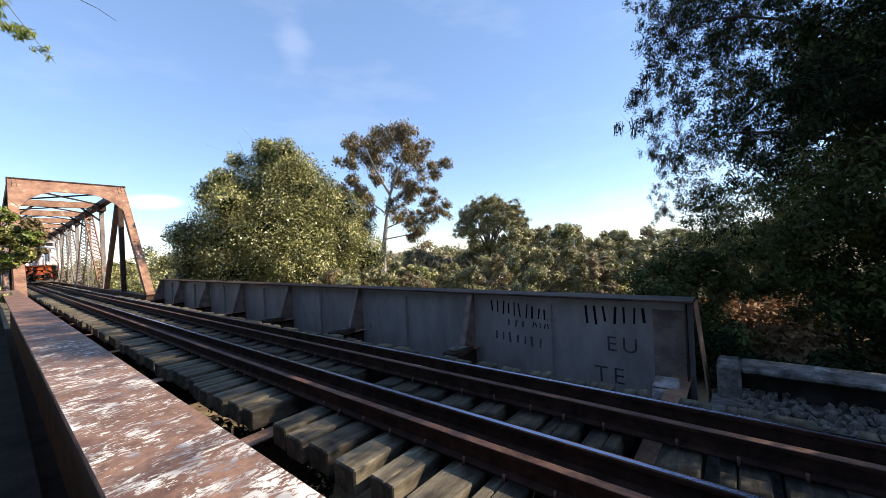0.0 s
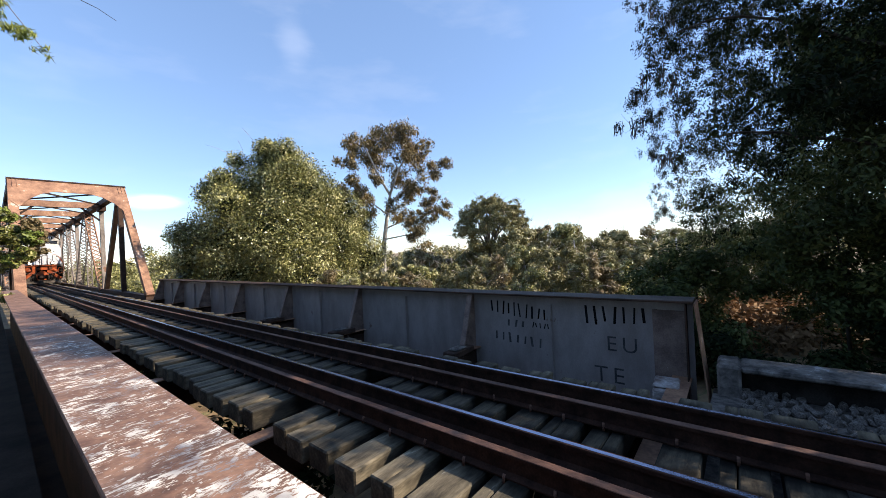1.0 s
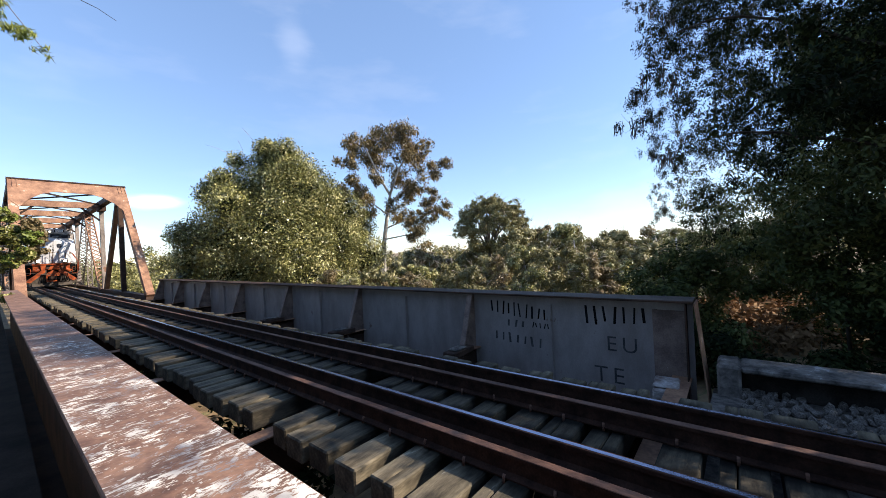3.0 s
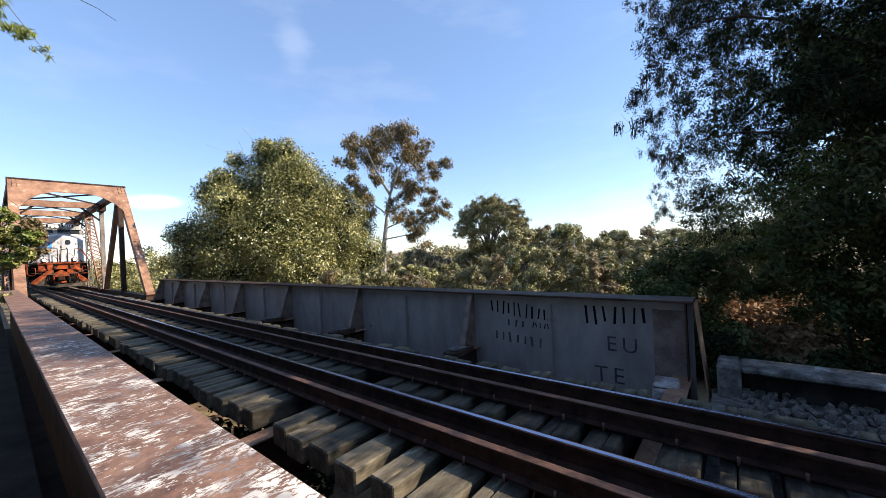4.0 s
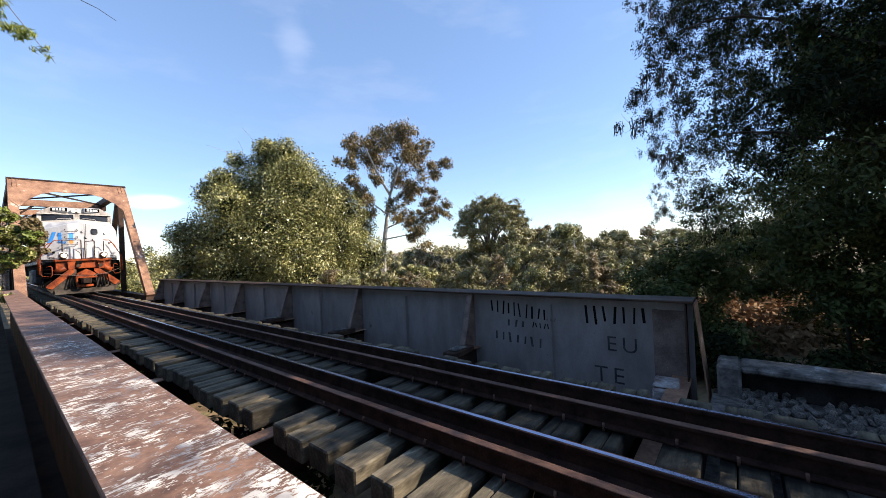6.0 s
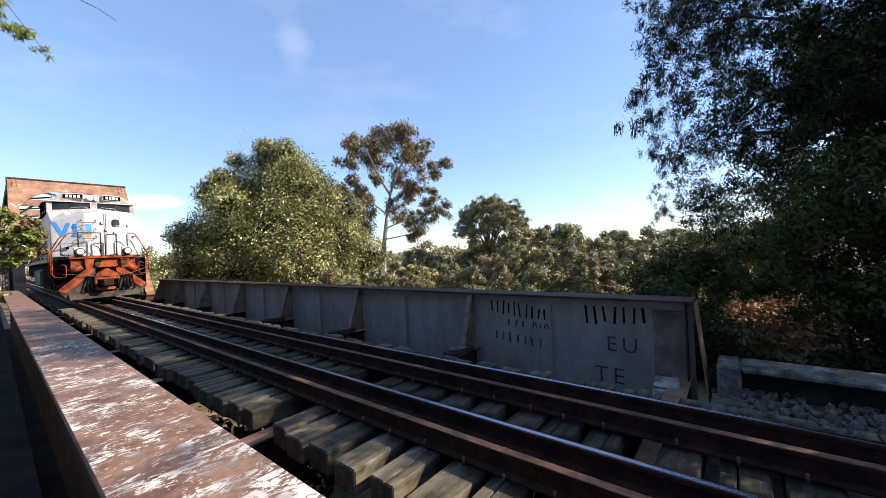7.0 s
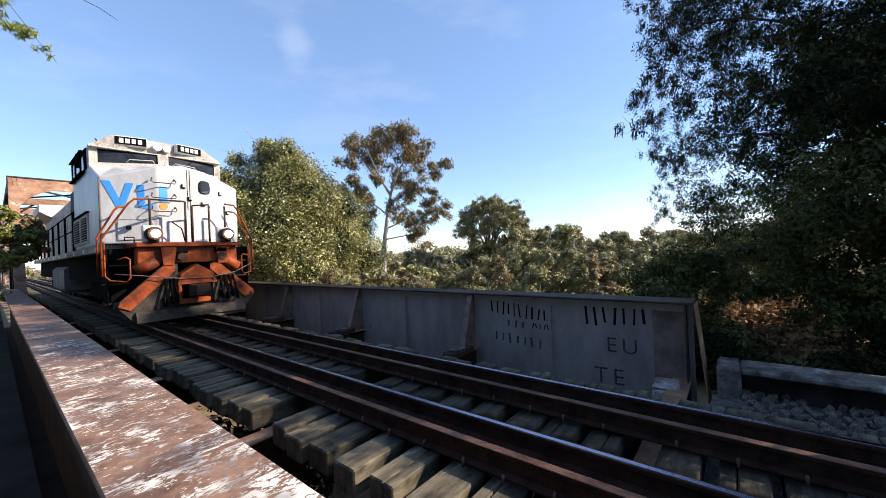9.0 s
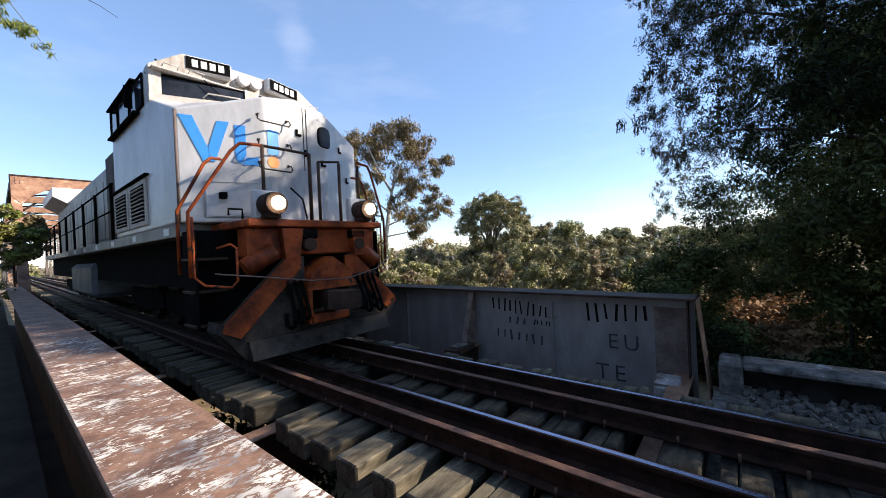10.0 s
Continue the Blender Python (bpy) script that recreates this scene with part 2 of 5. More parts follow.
STONE = mat("ballast_stone", (0.03, 0.026, 0.022), (0.17, 0.15, 0.13), 8, 0.9, 0, 0.4, vary=0.3)
WHITE = mat("dusty_white_paint", (0.40, 0.395, 0.39), (0.56, 0.56, 0.57), 0.9, 0.38, 0.0, 0.0, third=(0.36, 0.33, 0.295), third_at=0.64, fine=14, stretch=(1.4, 1, 0.5), grain=0.15)
ORANGE = mat("grimy_orange_paint", (0.085, 0.017, 0.007), (0.36, 0.072, 0.017), 2.6, 0.5, 0.0, 0.08, third=(0.05, 0.028, 0.02), third_at=0.585, spec=0.2, grain=0.4)
BARK_DARK = mat("dark_bark", (0.02, 0.016, 0.013), (0.06, 0.05, 0.04), 5, 0.9, 0, 0.8, stretch=(1, 1, 0.3), spec=0.1)
BARK = mat("bark", (0.10, 0.085, 0.07), (0.28, 0.25, 0.21), 5, 0.9, 0, 0.8, stretch=(1, 1, 0.3))
PALE_BARK = mat("pale_bark", (0.35, 0.31, 0.27), (0.6, 0.55, 0.5), 5, 0.9, 0, 0.5, stretch=(1, 1, 0.3))
LEAF_BUSH = leaf_mat("glossy_bush_leaf", (0.018, 0.022, 0.007), (0.19, 0.188, 0.05), (0.72, 0.66, 0.31), 0.32, 0.12, 0.5)
LEAF_TALL = leaf_mat("olive_brown_leaf", (0.05, 0.045, 0.028), (0.17, 0.13, 0.055), (0.36, 0.235, 0.085), 0.5, 0.15)
LEAF_FAR = leaf_mat("dull_olive_leaf", (0.07, 0.07, 0.026), (0.215, 0.20, 0.08), (0.42, 0.36, 0.18), 0.5, 0.15)
# near-black leaf green with the crowns' own shade put into the colour
LEAF_DARK = leaf_mat("shade_dark_green_leaf", (0.005, 0.008, 0.004), (0.012, 0.020, 0.007), (0.036, 0.046, 0.014), 0.7, 0.08, 0.08)
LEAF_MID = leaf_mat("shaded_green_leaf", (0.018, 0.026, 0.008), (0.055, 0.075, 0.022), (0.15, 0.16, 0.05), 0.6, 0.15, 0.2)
LEAF_LITTER = leaf_mat("brown_leaf_litter", (0.08, 0.045, 0.022), (0.28, 0.165, 0.085), (0.48, 0.31, 0.17), 0.8, 0.05, 0.1)
LEAF_DRY = leaf_mat("dry_straw_leaf", (0.09, 0.075, 0.03), (0.20, 0.15, 0.07), (0.30, 0.23, 0.12))
POD = mat("dry_pod", (0.02, 0.012, 0.01), (0.05, 0.03, 0.022), 9.0, 0.7, 0, 0.1)
LEAF_BRIGHT = leaf_mat("fresh_green_leaf", (0.10, 0.14, 0.02), (0.22, 0.26, 0.05), (0.36, 0.36, 0.11))


# ---------------------------------------------------------------- mesh helpers
def empty(name, m=None, label="", category="", group="", kind=""):
    ob = new(name)
    ob.empty_display_size = 0.2
    if m is not None:
        ob.matrix_basis = m
    return tagged(ob, label, category, group, kind)


def part(name, bm, material, parent=None, label=""):
    me = bpy.data.meshes.new(name)
    bm.to_mesh(me)
    bm.free()
    for x in material if isinstance(material, (list, tuple)) else [material]:
        me.materials.append(x)
    ob = new(name, me)
    ob.parent = parent
    if label:
        ob["label"] = label
    return ob


def box(bm, x0, x1, y0, y1, z0, z1, bevel=0.0, m=None):
    mm = Matrix.LocRotScale(((x0 + x1) / 2, (y0 + y1) / 2, (z0 + z1) / 2), None, (abs(x1 - x0), abs(y1 - y0), abs(z1 - z0)))
    if m is not None:
        mm = m @ mm
    g = bmesh.ops.create_cube(bm, size=1, matrix=mm)
    if bevel:
        es = list({e for v in g["verts"] for e in v.link_edges})
        bmesh.ops.bevel(bm, geom=es, offset=bevel, segments=1, affect="EDGES", profile=0.5)
    return bm


def boxed(*a, **k):
    return box(bmesh.new(), *a, **k)


def prism(bm, pts, axis, a, b):
    """Extrude a closed outline along an axis from a to b; pts are the two other coordinates in xyz order."""
    def put(p, c):
        q = list(p)
        q.insert("xyz".index(axis), c)
        return bm.verts.new(q)
    lo, hi = [put(p, a) for p in pts], [put(p, b) for p in pts]
    n = len(pts)
    bm.faces.new(lo)
    bm.faces.new(hi)
    for i in range(n):
        bm.faces.new((lo[i], lo[(i + 1) % n], hi[(i + 1) % n], hi[i]))
    bmesh.ops.recalc_face_normals(bm, faces=bm.faces)
    return bm


def rod(bm, pts, r, sides=6, taper=None):
    """A round bar along the points; taper gives the end radius."""
    pts = [Vector(p) for p in pts]
    rings = []
    for i, p in enumerate(pts):
        d = (pts[min(i + 1, len(pts) - 1)] - pts[max(i - 1, 0)]).normalized()
        u = d.orthogonal().normalized() if not rings else (prev - d * prev.dot(d)).normalized()
        prev = u
        v = d.cross(u)
        rr = r if taper is None else r + (taper - r) * i / (len(pts) - 1)
        rings.append([bm.verts.new(p + (u * math.cos(2 * math.pi * k / sides) + v * math.sin(2 * math.pi * k / sides)) * rr) for k in range(sides)])
    for a, b in zip(rings, rings[1:]):
        for k in range(sides):
            bm.faces.new((a[k], a[(k + 1) % sides], b[(k + 1) % sides], b[k])).smooth = True
    bm.faces.new(rings[0][::-1])
    bm.faces.new(rings[-1])
    return bm


def bar(bm, a, b, w, d, up=(0, 0, 1)):
    """A square bar from a to b, w wide and d deep."""
    a, b = Vector(a), Vector(b)
    y = (b - a).normalized()
    x = y.cross(Vector(up)).normalized()
    z = x.cross(y)
    m = Matrix((x, y, z)).transposed().to_4x4()
    m.translation = (a + b) / 2
    bmesh.ops.create_cube(bm, size=1, matrix=m @ Matrix.Diagonal((w, (b - a).length, d, 1)))
    return bm


def drum(bm, centre, axis, r, length, sides=20):
    c, ax = Vector(centre), Vector(axis).normalized()
    return rod(bm, [c - ax * length / 2, c + ax * length / 2], r, sides)


def leaves(name, rng, clumps, count, size, material, parent, aspect=2.2, droop=0.0, shell=0.55, label="", loose=0.55):
    """Many small folded leaves round clumps (x, y, z, rx, ry, rz)."""
    cl = np.array(clumps, float)
    w = cl[:, 3] * cl[:, 4] + cl[:, 4] * cl[:, 5] + cl[:, 3] * cl[:, 5]
    pick = rng.choice(len(cl), count, p=w / w.sum())
    d = rng.normal(size=(count, 3))
    d /= np.linalg.norm(d, axis=1)[:, None]
    rad = (shell + (1 - shell) * rng.random(count) ** 0.7) * (0.86 + 0.28 * rng.random(count))
    pos = cl[pick, :3] + d * cl[pick, 3:] * rad[:, None]
    nrm = d * 1.1 + rng.normal(size=(count, 3)) * loose + np.array([0, 0, 0.4])
    nrm /= np.linalg.norm(nrm, axis=1)[:, None]
    t = rng.normal(size=(count, 3)) + np.array([0, 0, -droop])
    t -= nrm * (t * nrm).sum(1)[:, None]
    t /= np.linalg.norm(t, axis=1)[:, None] + 1e-9
    s = np.cross(nrm, t)
    ln = size * (0.6 + 0.8 * rng.random(count))[:, None]
    wd = ln / aspect
    v = np.stack([pos - t * ln / 2, pos + s * wd / 2 + nrm * wd * 0.15, pos + t * ln / 2, pos - s * wd / 2 + nrm * wd * 0.15], 1).reshape(-1, 3)
    me = bpy.data.meshes.new(name)
    me.vertices.add(len(v))
    me.vertices.foreach_set("co", v.ravel())
    me.loops.add(count * 4)
    me.loops.foreach_set("vertex_index", np.arange(count * 4))
    me.polygons.add(count)
    me.polygons.foreach_set("loop_start", np.arange(count) * 4)
    me.polygons.foreach_set("loop_total", np.full(count, 4))
    me.update(calc_edges=True)
    me.materials.append(material)
    ob = new(name, me)
    ob.parent = parent
    if label:
        ob["label"] = label
    return ob


# ---------------------------------------------------------------- ground and distance
def ground_z(x, y):
    """The abutment's bank near the camera, the low river valley under the bridge."""
    t = min(1.0, max(0.0, (y - 0.2) / 7.0))
    t = t * t * (3 - 2 * t)
    z = -0.95 + (-3.6 + 0.95) * t
    far = min(1.0, max(0.0, (math.hypot(x, y) - 40) / 90.0))
    z += 0.5 * max(0.0, 1.0 - abs(x - 12.0) / 5.0) * (1 - t)
    return z * (1 - far) - 4.0 * far + 0.25 * noise.noise((x * 0.3, y * 0.3, 0)) * min(1, abs(x - 3) / 6)


def build_ground():
    bm = bmesh.new()
    xs = [-3000, -900, -300, -100, -50] + [-30 + i * 2 for i in range(46)] + [70, 90, 130, 300, 900, 3000]
    ys = [-3000, -900, -300, -100, -50] + [-24 + i * 2 for i in range(60)] + [110, 140, 200, 400, 900, 3000]
    g = [[bm.verts.new((x, y, ground_z(x, y))) for x in xs] for y in ys]
    for j in range(len(ys) - 1):
        for i in range(len(xs) - 1):
            bm.faces.new((g[j][i], g[j][i + 1], g[j + 1][i + 1], g[j + 1][i])).smooth = True
    tagged(part("ground", bm, GROUND), "dry brown earth bank falling to a low valley", "ground", kind="structure")


build_ground()

# ---------------------------------------------------------------- the plate girder span
Y_END, Y_FAR = 0.45, 23.4
TOP = 0.603
CENTRE = 3.023
BRACES = [0.62, 3.83, 7.08, 10.33, 13.58, 16.83, 20.08, 23.2]


def plate_girder(x_web, side, y0, y1, label, flange_mat, face_mat):
    """side: +1 where the track lies towards +x of the web, -1 otherwise."""
    th = empty("plate_girder", None, label, "bridge girder", "main girders")
    fl = boxed(x_web - 0.222, x_web + 0.222, y0, y1, TOP - 0.03, TOP, 0.006)
    part("top_flange", fl, flange_mat, th)
    part("web", boxed(x_web - 0.008, x_web + 0.008, y0 + 0.02, y1, -0.95, TOP - 0.03), face_mat, th)
    part("bottom_flange", boxed(x_web - 0.2, x_web + 0.2, y0, y1, -0.98, -0.95), DARK_STEEL, th)
    for s in (-1, 1):
        part("flange_angle", boxed(x_web + s * 0.009, x_web + s * 0.11, y0 + 0.02, y1, TOP - 0.043, TOP - 0.031), face_mat, th)
        part("flange_angle", boxed(x_web + s * 0.009, x_web + s * 0.02, y0 + 0.02, y1, TOP - 0.15, TOP - 0.044), face_mat, th)
    for y in BRACES:
        if y > y1 + 0.1 or (side < 0 and y < 1):
            continue
        bm = bmesh.new()
        a, b = x_web + side * 0.02, x_web + side * 0.14
        c = x_web + side * 0.5
        prism(bm, [(a, TOP - 0.045), (b, TOP - 0.045), (c, -0.5), (a, -0.5)], "y", y - 0.006, y + 0.006)
        bar(bm, (b + side * 0.006, y, TOP - 0.05), (c + side * 0.006, y, -0.5), 0.11, 0.012, (side, 0, 0.5))
        part("knee_brace", bm, SPLICE if side < 0 else face_mat if y > 1 else RUST, th, "triangular stiffening plate with a rust-stained edge")
    ys = [(p + q) / 2 + 0.12 for p, q in zip(BRACES, BRACES[1:]) if (p + q) / 2 < y1]
    for y in ys:
        part("stiffener", boxed(x_web + side * 0.009, x_web + side * 0.075, y - 0.005, y + 0.005, -0.94, TOP - 0.16), face_mat, th)
        if side > 0:
            continue
        part("stiffener", boxed(x_web - side * 0.009, x_web - side * 0.075, y - 0.005, y + 0.005, -0.94, TOP - 0.16), face_mat, th)
    return th


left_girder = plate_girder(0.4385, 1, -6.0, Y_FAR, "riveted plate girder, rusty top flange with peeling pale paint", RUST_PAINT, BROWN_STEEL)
right_girder = plate_girder(5.609, -1, Y_END, Y_FAR, "faded grey plate girder with graffiti on its web", DARK_STEEL, GREY_PAINT)
part("splice_plate", boxed(5.585, 5.6005, 0.56, 0.93, -0.55, TOP - 0.155, 0.003), SPLICE, right_girder, "brown-stained cover plate")
part("end_stiffener", boxed(5.40, 5.584, 0.53, 0.545, -0.9, TOP - 0.045, 0.0), DARK_STEEL, right_girder)
end_post = bmesh.new()
bar(end_post, (5.609, Y_END - 0.01, TOP - 0.03), (5.609, Y_END - 0.12, -0.7), 0.40, 0.014, (0, 1, 0))
part("end_plate", end_post, RUST, right_girder, "lit rusty end plate")

# floor beams and stringers
for y in BRACES:
    b = empty("floor_beam", None, "dark rusty steel cross beam under the sleepers", "beam", "floor beams")
    part("web", boxed(0.46, 5.585, y - 0.006, y + 0.006, -0.94, -0.42), DARK_STEEL, b)
    part("flange", boxed(0.46, 5.585, y - 0.11, y + 0.11, -0.42, -0.405), RUST, b)
for x in (2.3, 3.75):
    b = empty("stringer", None, "dark steel stringer carrying the sleepers", "beam", "stringers")
    part("web", boxed(x - 0.006, x + 0.006, Y_END, 95, -0.9, -0.42), DARK_STEEL, b)
    part("flange", boxed(x - 0.1, x + 0.1, Y_END, 95, -0.402, -0.385), DARK_STEEL, b)

# ---------------------------------------------------------------- track
def rail(x, y0, y1, z, shiny, label):
    th = empty("rail", None, label, "rail", "rails")
    prof = [(-0.06, -0.16), (0.06, -0.16), (0.06, -0.148), (0.012, -0.132), (0.009, -0.04), (0.034, -0.03), (0.034, -0.006),
            (-0.034, -0.006), (-0.034, -0.03), (-0.009, -0.04), (-0.012, -0.132), (-0.06, -0.148)]
    part("rail_body", prism(bmesh.new(), [(x + a, z + b) for a, b in prof], "y", y0, y1), RAIL, th)
    head = [(-0.034, -0.0055), (0.034, -0.0055), (0.032, -0.001), (0.026, 0.0), (-0.026, 0.0), (-0.032, -0.001)]
    part("rail_head", prism(bmesh.new(), [(x + a, z + b) for a, b in head], "y", y0, y1), RAIL if shiny else RAIL_RUST, th)
    if shiny:
        part("running_band", boxed(x - 0.019, x + 0.017, y0, y1, z + 0.0002, z + 0.0025, 0.001), RAIL_HEAD, th, "polished running band")


rail(2.488, -14, 110, 0.0, True, "running rail with a polished blue-grey head")
rail(3.558, -14, 110, 0.0, True, "running rail with a polished blue-grey head")
rail(2.192, -14, 110, -0.02, False, "rusty guard rail beside the running rail")
rail(3.25, -14, 110, -0.02, False, "rusty guard rail beside the running rail")

rng = random.Random(4)
SEATS = (0.22, 0.595, 0.91, 1.305, 1.63, 1.915, 2.31, 2.63, 2.93)
rows = [-10 + 0.372 * i for i in range(29)] + [0.90, 1.25, 1.625, 2.0, 2.365, 2.78, 3.09, 3.44]
rows += [b + d + rng.uniform(-0.03, 0.03) * (b > 4) for b in BRACES[1:-1] for d in SEATS] + [23.45 + 0.372 * i for i in range(205)]
first = []
for k, y in enumerate(rows):
    at = pose(rng.uniform(-0.035, 0.035), y, rng.uniform(-0.014, 0.0), 0, 0, rng.uniform(-1.5, 1.5))
    if len(first) < 14:
        w, split = rng.uniform(0.24, 0.285), rng.uniform(-0.06, 0.06)
        sl = empty("railway_sleeper", at, "weathered grey timber sleeper under the rails", "sleeper", "sleepers")
        top = -0.18 + rng.uniform(-0.012, 0.006)
        # drying cracks part some of the timbers along the grain
        bm = bmesh.new()
        if k % 3:
            box(bm, 1.62, 4.27 + rng.uniform(-0.05, 0.05), -w / 2, w / 2, -0.385, top, 0.012)
        else:
            box(bm, 1.62, 4.27 + rng.uniform(-0.05, 0.05), -w / 2, split - 0.005, -0.385, top, 0.010)
            box(bm, 1.63, 4.27, split + 0.005, w / 2, -0.385, top - 0.006, 0.010)
        part("timber", bm, TIMBER, sl)
        for xx in (2.488, 3.558):
            part("tie_plate", boxed(xx - 0.10, xx + 0.10, -0.075, 0.075, -0.186, -0.172), RAIL, sl)
        for xx in (2.192 - 0.075, 2.192 + 0.075, 2.488 + 0.08, 3.558 - 0.08, 3.558 + 0.08, 3.25 - 0.075):
            part("spike", rod(bmesh.new(), [(xx, 0.03, -0.19), (xx, 0.03, -0.145), (xx + 0.012, 0.03, -0.128)], 0.011, 5), RAIL_RUST, sl)
        first.append(sl)
    else:
        copy_thing(first[rng.randrange(14)], at)

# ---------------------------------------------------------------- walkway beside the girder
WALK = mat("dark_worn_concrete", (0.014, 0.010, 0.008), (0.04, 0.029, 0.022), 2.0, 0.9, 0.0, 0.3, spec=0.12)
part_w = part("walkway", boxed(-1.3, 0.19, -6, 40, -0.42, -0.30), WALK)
tagged(part_w, "grey concrete walkway slab beside the girder", "walkway", kind="structure")

# ---------------------------------------------------------------- truss span
def lattice(bm, a, b, w, d, step=0.42):
    """A built-up member from a to b: two channels side by side, laced across with flat bars."""
    a, b = Vector(a), Vector(b)
    for s in (-1, 1):
        off = Vector((s * w / 2, 0, 0))
        bar(bm, a + off, b + off, 0.05, d, (0, 1, 0.02))
    n = max(2, int((b - a).length / step))
    for i in range(n):
        p, q = a.lerp(b, i / n), a.lerp(b, (i + 1) / n)
        for y in (-d / 2, d / 2):
            for s in (-1, 1):
                bar(bm, p + Vector((s * w / 2, y, 0)), q + Vector((-s * w / 2, y, 0)), 0.05, 0.012, (0, 1, 0.02))
    return bm


def truss():
    th = empty("truss_bridge", None, "rusty steel through truss with riveted portal and laced posts", "truss bridge")
    xl, xr, y0, y1, zt, zb = 0.80, 5.25, 24.3, 29.9, 6.05, -0.3
    ln, ny = 6.25, 9
    for x in (xl, xr):
        post = part("end_post", bar(bmesh.new(), (x, y0, zb), (x, y1, zt), 0.36, 0.34, (0, -1, 1)), RUST, th, "rusty riveted end post")
        for i in range(24):
            for dx in (-0.14, 0.14):
                p = Vector((x + dx, y0, zb)).lerp(Vector((x + dx, y1, zt)), (i + 0.5) / 24) + Vector((0, -0.128, 0.115))
                part("rivet", boxed(p.x - 0.018, p.x + 0.018, p.y - 0.018, p.y + 0.018, p.z - 0.018, p.z + 0.018, 0.006), RUST, post)
        part("top_chord", bar(bmesh.new(), (x, y1, zt), (x, y1 + ny * ln, zt), 0.36, 0.34), DARK_STEEL, th)
        part("bottom_chord", bar(bmesh.new(), (x, y0, zb - 0.1), (x, y1 + (ny + 1) * ln, zb - 0.1), 0.36, 0.36), DARK_STEEL, th)
        for i in range(ny + 1):
            yy = y1 + 0.5 + i * ln
            if i < 2 or i % 2:
                part("post", bar(bmesh.new(), (x, yy, zb), (x, yy, zt), 0.24, 0.26, (0, 1, 0)), TRUSS_PAINT if i else DARK_STEEL, th)
            else:
                part("post", lattice(bmesh.new(), (x, yy, zb), (x, yy, zt), 0.3, 0.24), TRUSS_PAINT, th)
            if i < ny:
                if i == 0:
                    part("diagonal", bar(bmesh.new(), (x, yy + 0.2, zt), (x, yy + ln - 0.6, zb), 0.24, 0.36, (0, 1, 0)), DARK_STEEL, th)
                else:
                    a, b = ((x, yy, zt), (x, yy + ln, zb)) if i % 2 == 0 else ((x, yy + 0.3, zb), (x, yy + ln - 0.2, zt))
                    part("diagonal", lattice(bmesh.new(), a, b, 0.5, 0.28), RUST if i == 1 else TRUSS_PAINT, th, "laced diagonal")
                part("gusset", boxed(x - 0.2, x + 0.2, yy - 0.5, yy + 0.5, zt - 0.55, zt - 0.1, 0.02), DARK_STEEL, th)
    # portal: deep plate with curved lower corners, in the plane of the end posts
    slope = (y1 - y0) / (zt - zb)
    def on_portal(pts, d0, d1):
        bm = bmesh.new()
        n = Vector((0, -(zt - zb), y1 - y0)).normalized()
        f = [Vector((x, y1 - (zt - z) * slope, z)) + n * d0 for x, z in pts]
        b = [p + n * (d1 - d0) for p in f]
        vf, vb = [bm.verts.new(p) for p in f], [bm.verts.new(p) for p in b]
        bm.faces.new(vf), bm.faces.new(vb[::-1])
        k = len(pts)
        for i in range(k):
            bm.faces.new((vf[i], vf[(i + 1) % k], vb[(i + 1) % k], vb[i]))
        bmesh.ops.recalc_face_normals(bm, faces=bm.faces)
        return bm
    pts = [(0.63, 6.22), (5.42, 6.22), (5.42, 5.0), (5.07, 4.55), (4.75, 5.0), (4.25, 5.38), (3.8, 5.55), (2.25, 5.55), (1.8, 5.38), (1.3, 5.0), (0.98, 4.55), (0.63, 5.0)]
    part("portal_plate", on_portal(pts, 0.172, 0.19), RUST, th, "rusty portal plate with flaking pale paint")
    part("portal_cap", on_portal([(0.60, 6.18), (5.45, 6.18), (5.45, 6.26), (0.60, 6.26)], -0.1, 0.23), DARK_STEEL, th)
    for x in (0.66, 0.82, 0.98, 5.07, 5.23, 5.39):
        part("portal_rib", on_portal([(x - 0.02, 5.72), (x + 0.02, 5.72), (x + 0.02, 6.17), (x - 0.02, 6.17)], 0.19, 0.215), RUST, th)
    for i in range(1, ny + 1):
        yy = y1 + 0.5 + i * ln
        part("top_strut", bar(bmesh.new(), (xl, yy, zt - 0.14), (xr, yy, zt - 0.14), 0.3, 0.42), RUST, th)
        for s in (0, 1):
            a, b = (xl, xr) if s else (xr, xl)
            part("lateral_brace", bar(bmesh.new(), (a, yy - ln, zt - 0.02), (b, yy, zt - 0.02 - 0.04 * s), 0.1, 0.08), DARK_STEEL, th)
            xx = xr if s else xl
            sg = -1 if s else 1
            part("sway_knee", bar(bmesh.new(), (xx, yy, zt - 1.3), (xx + sg * 1.1, yy, zt - 0.3), 0.1, 0.12), DARK_STEEL, th)
    for i in range(ny + 1):
        yy = y1 + 0.5 + i * ln
        part("cross_beam", boxed(xl, xr, yy - 0.15, yy + 0.15, -1.2, -0.42, 0.0), DARK_STEEL, th)
    return th


truss()

# ---------------------------------------------------------------- abutment
th = empty("abutment_wall", None, "stained concrete abutment kerb wall", "wall", kind="structure")
part("wall", boxed(5.70, 5.9, -14, 0.02, -1.6, -0.216, 0.0), SHADED_CONCRETE, th)
part("coping", boxed(5.42, 5.88, -14, 0.02, -0.215, -0.145, 0.02), CONCRETE, th, "rough concrete coping beam")
part("pier", boxed(5.40, 5.9, 0.021, 0.25, -1.6, -0.142, 0.03), CONCRETE, th)

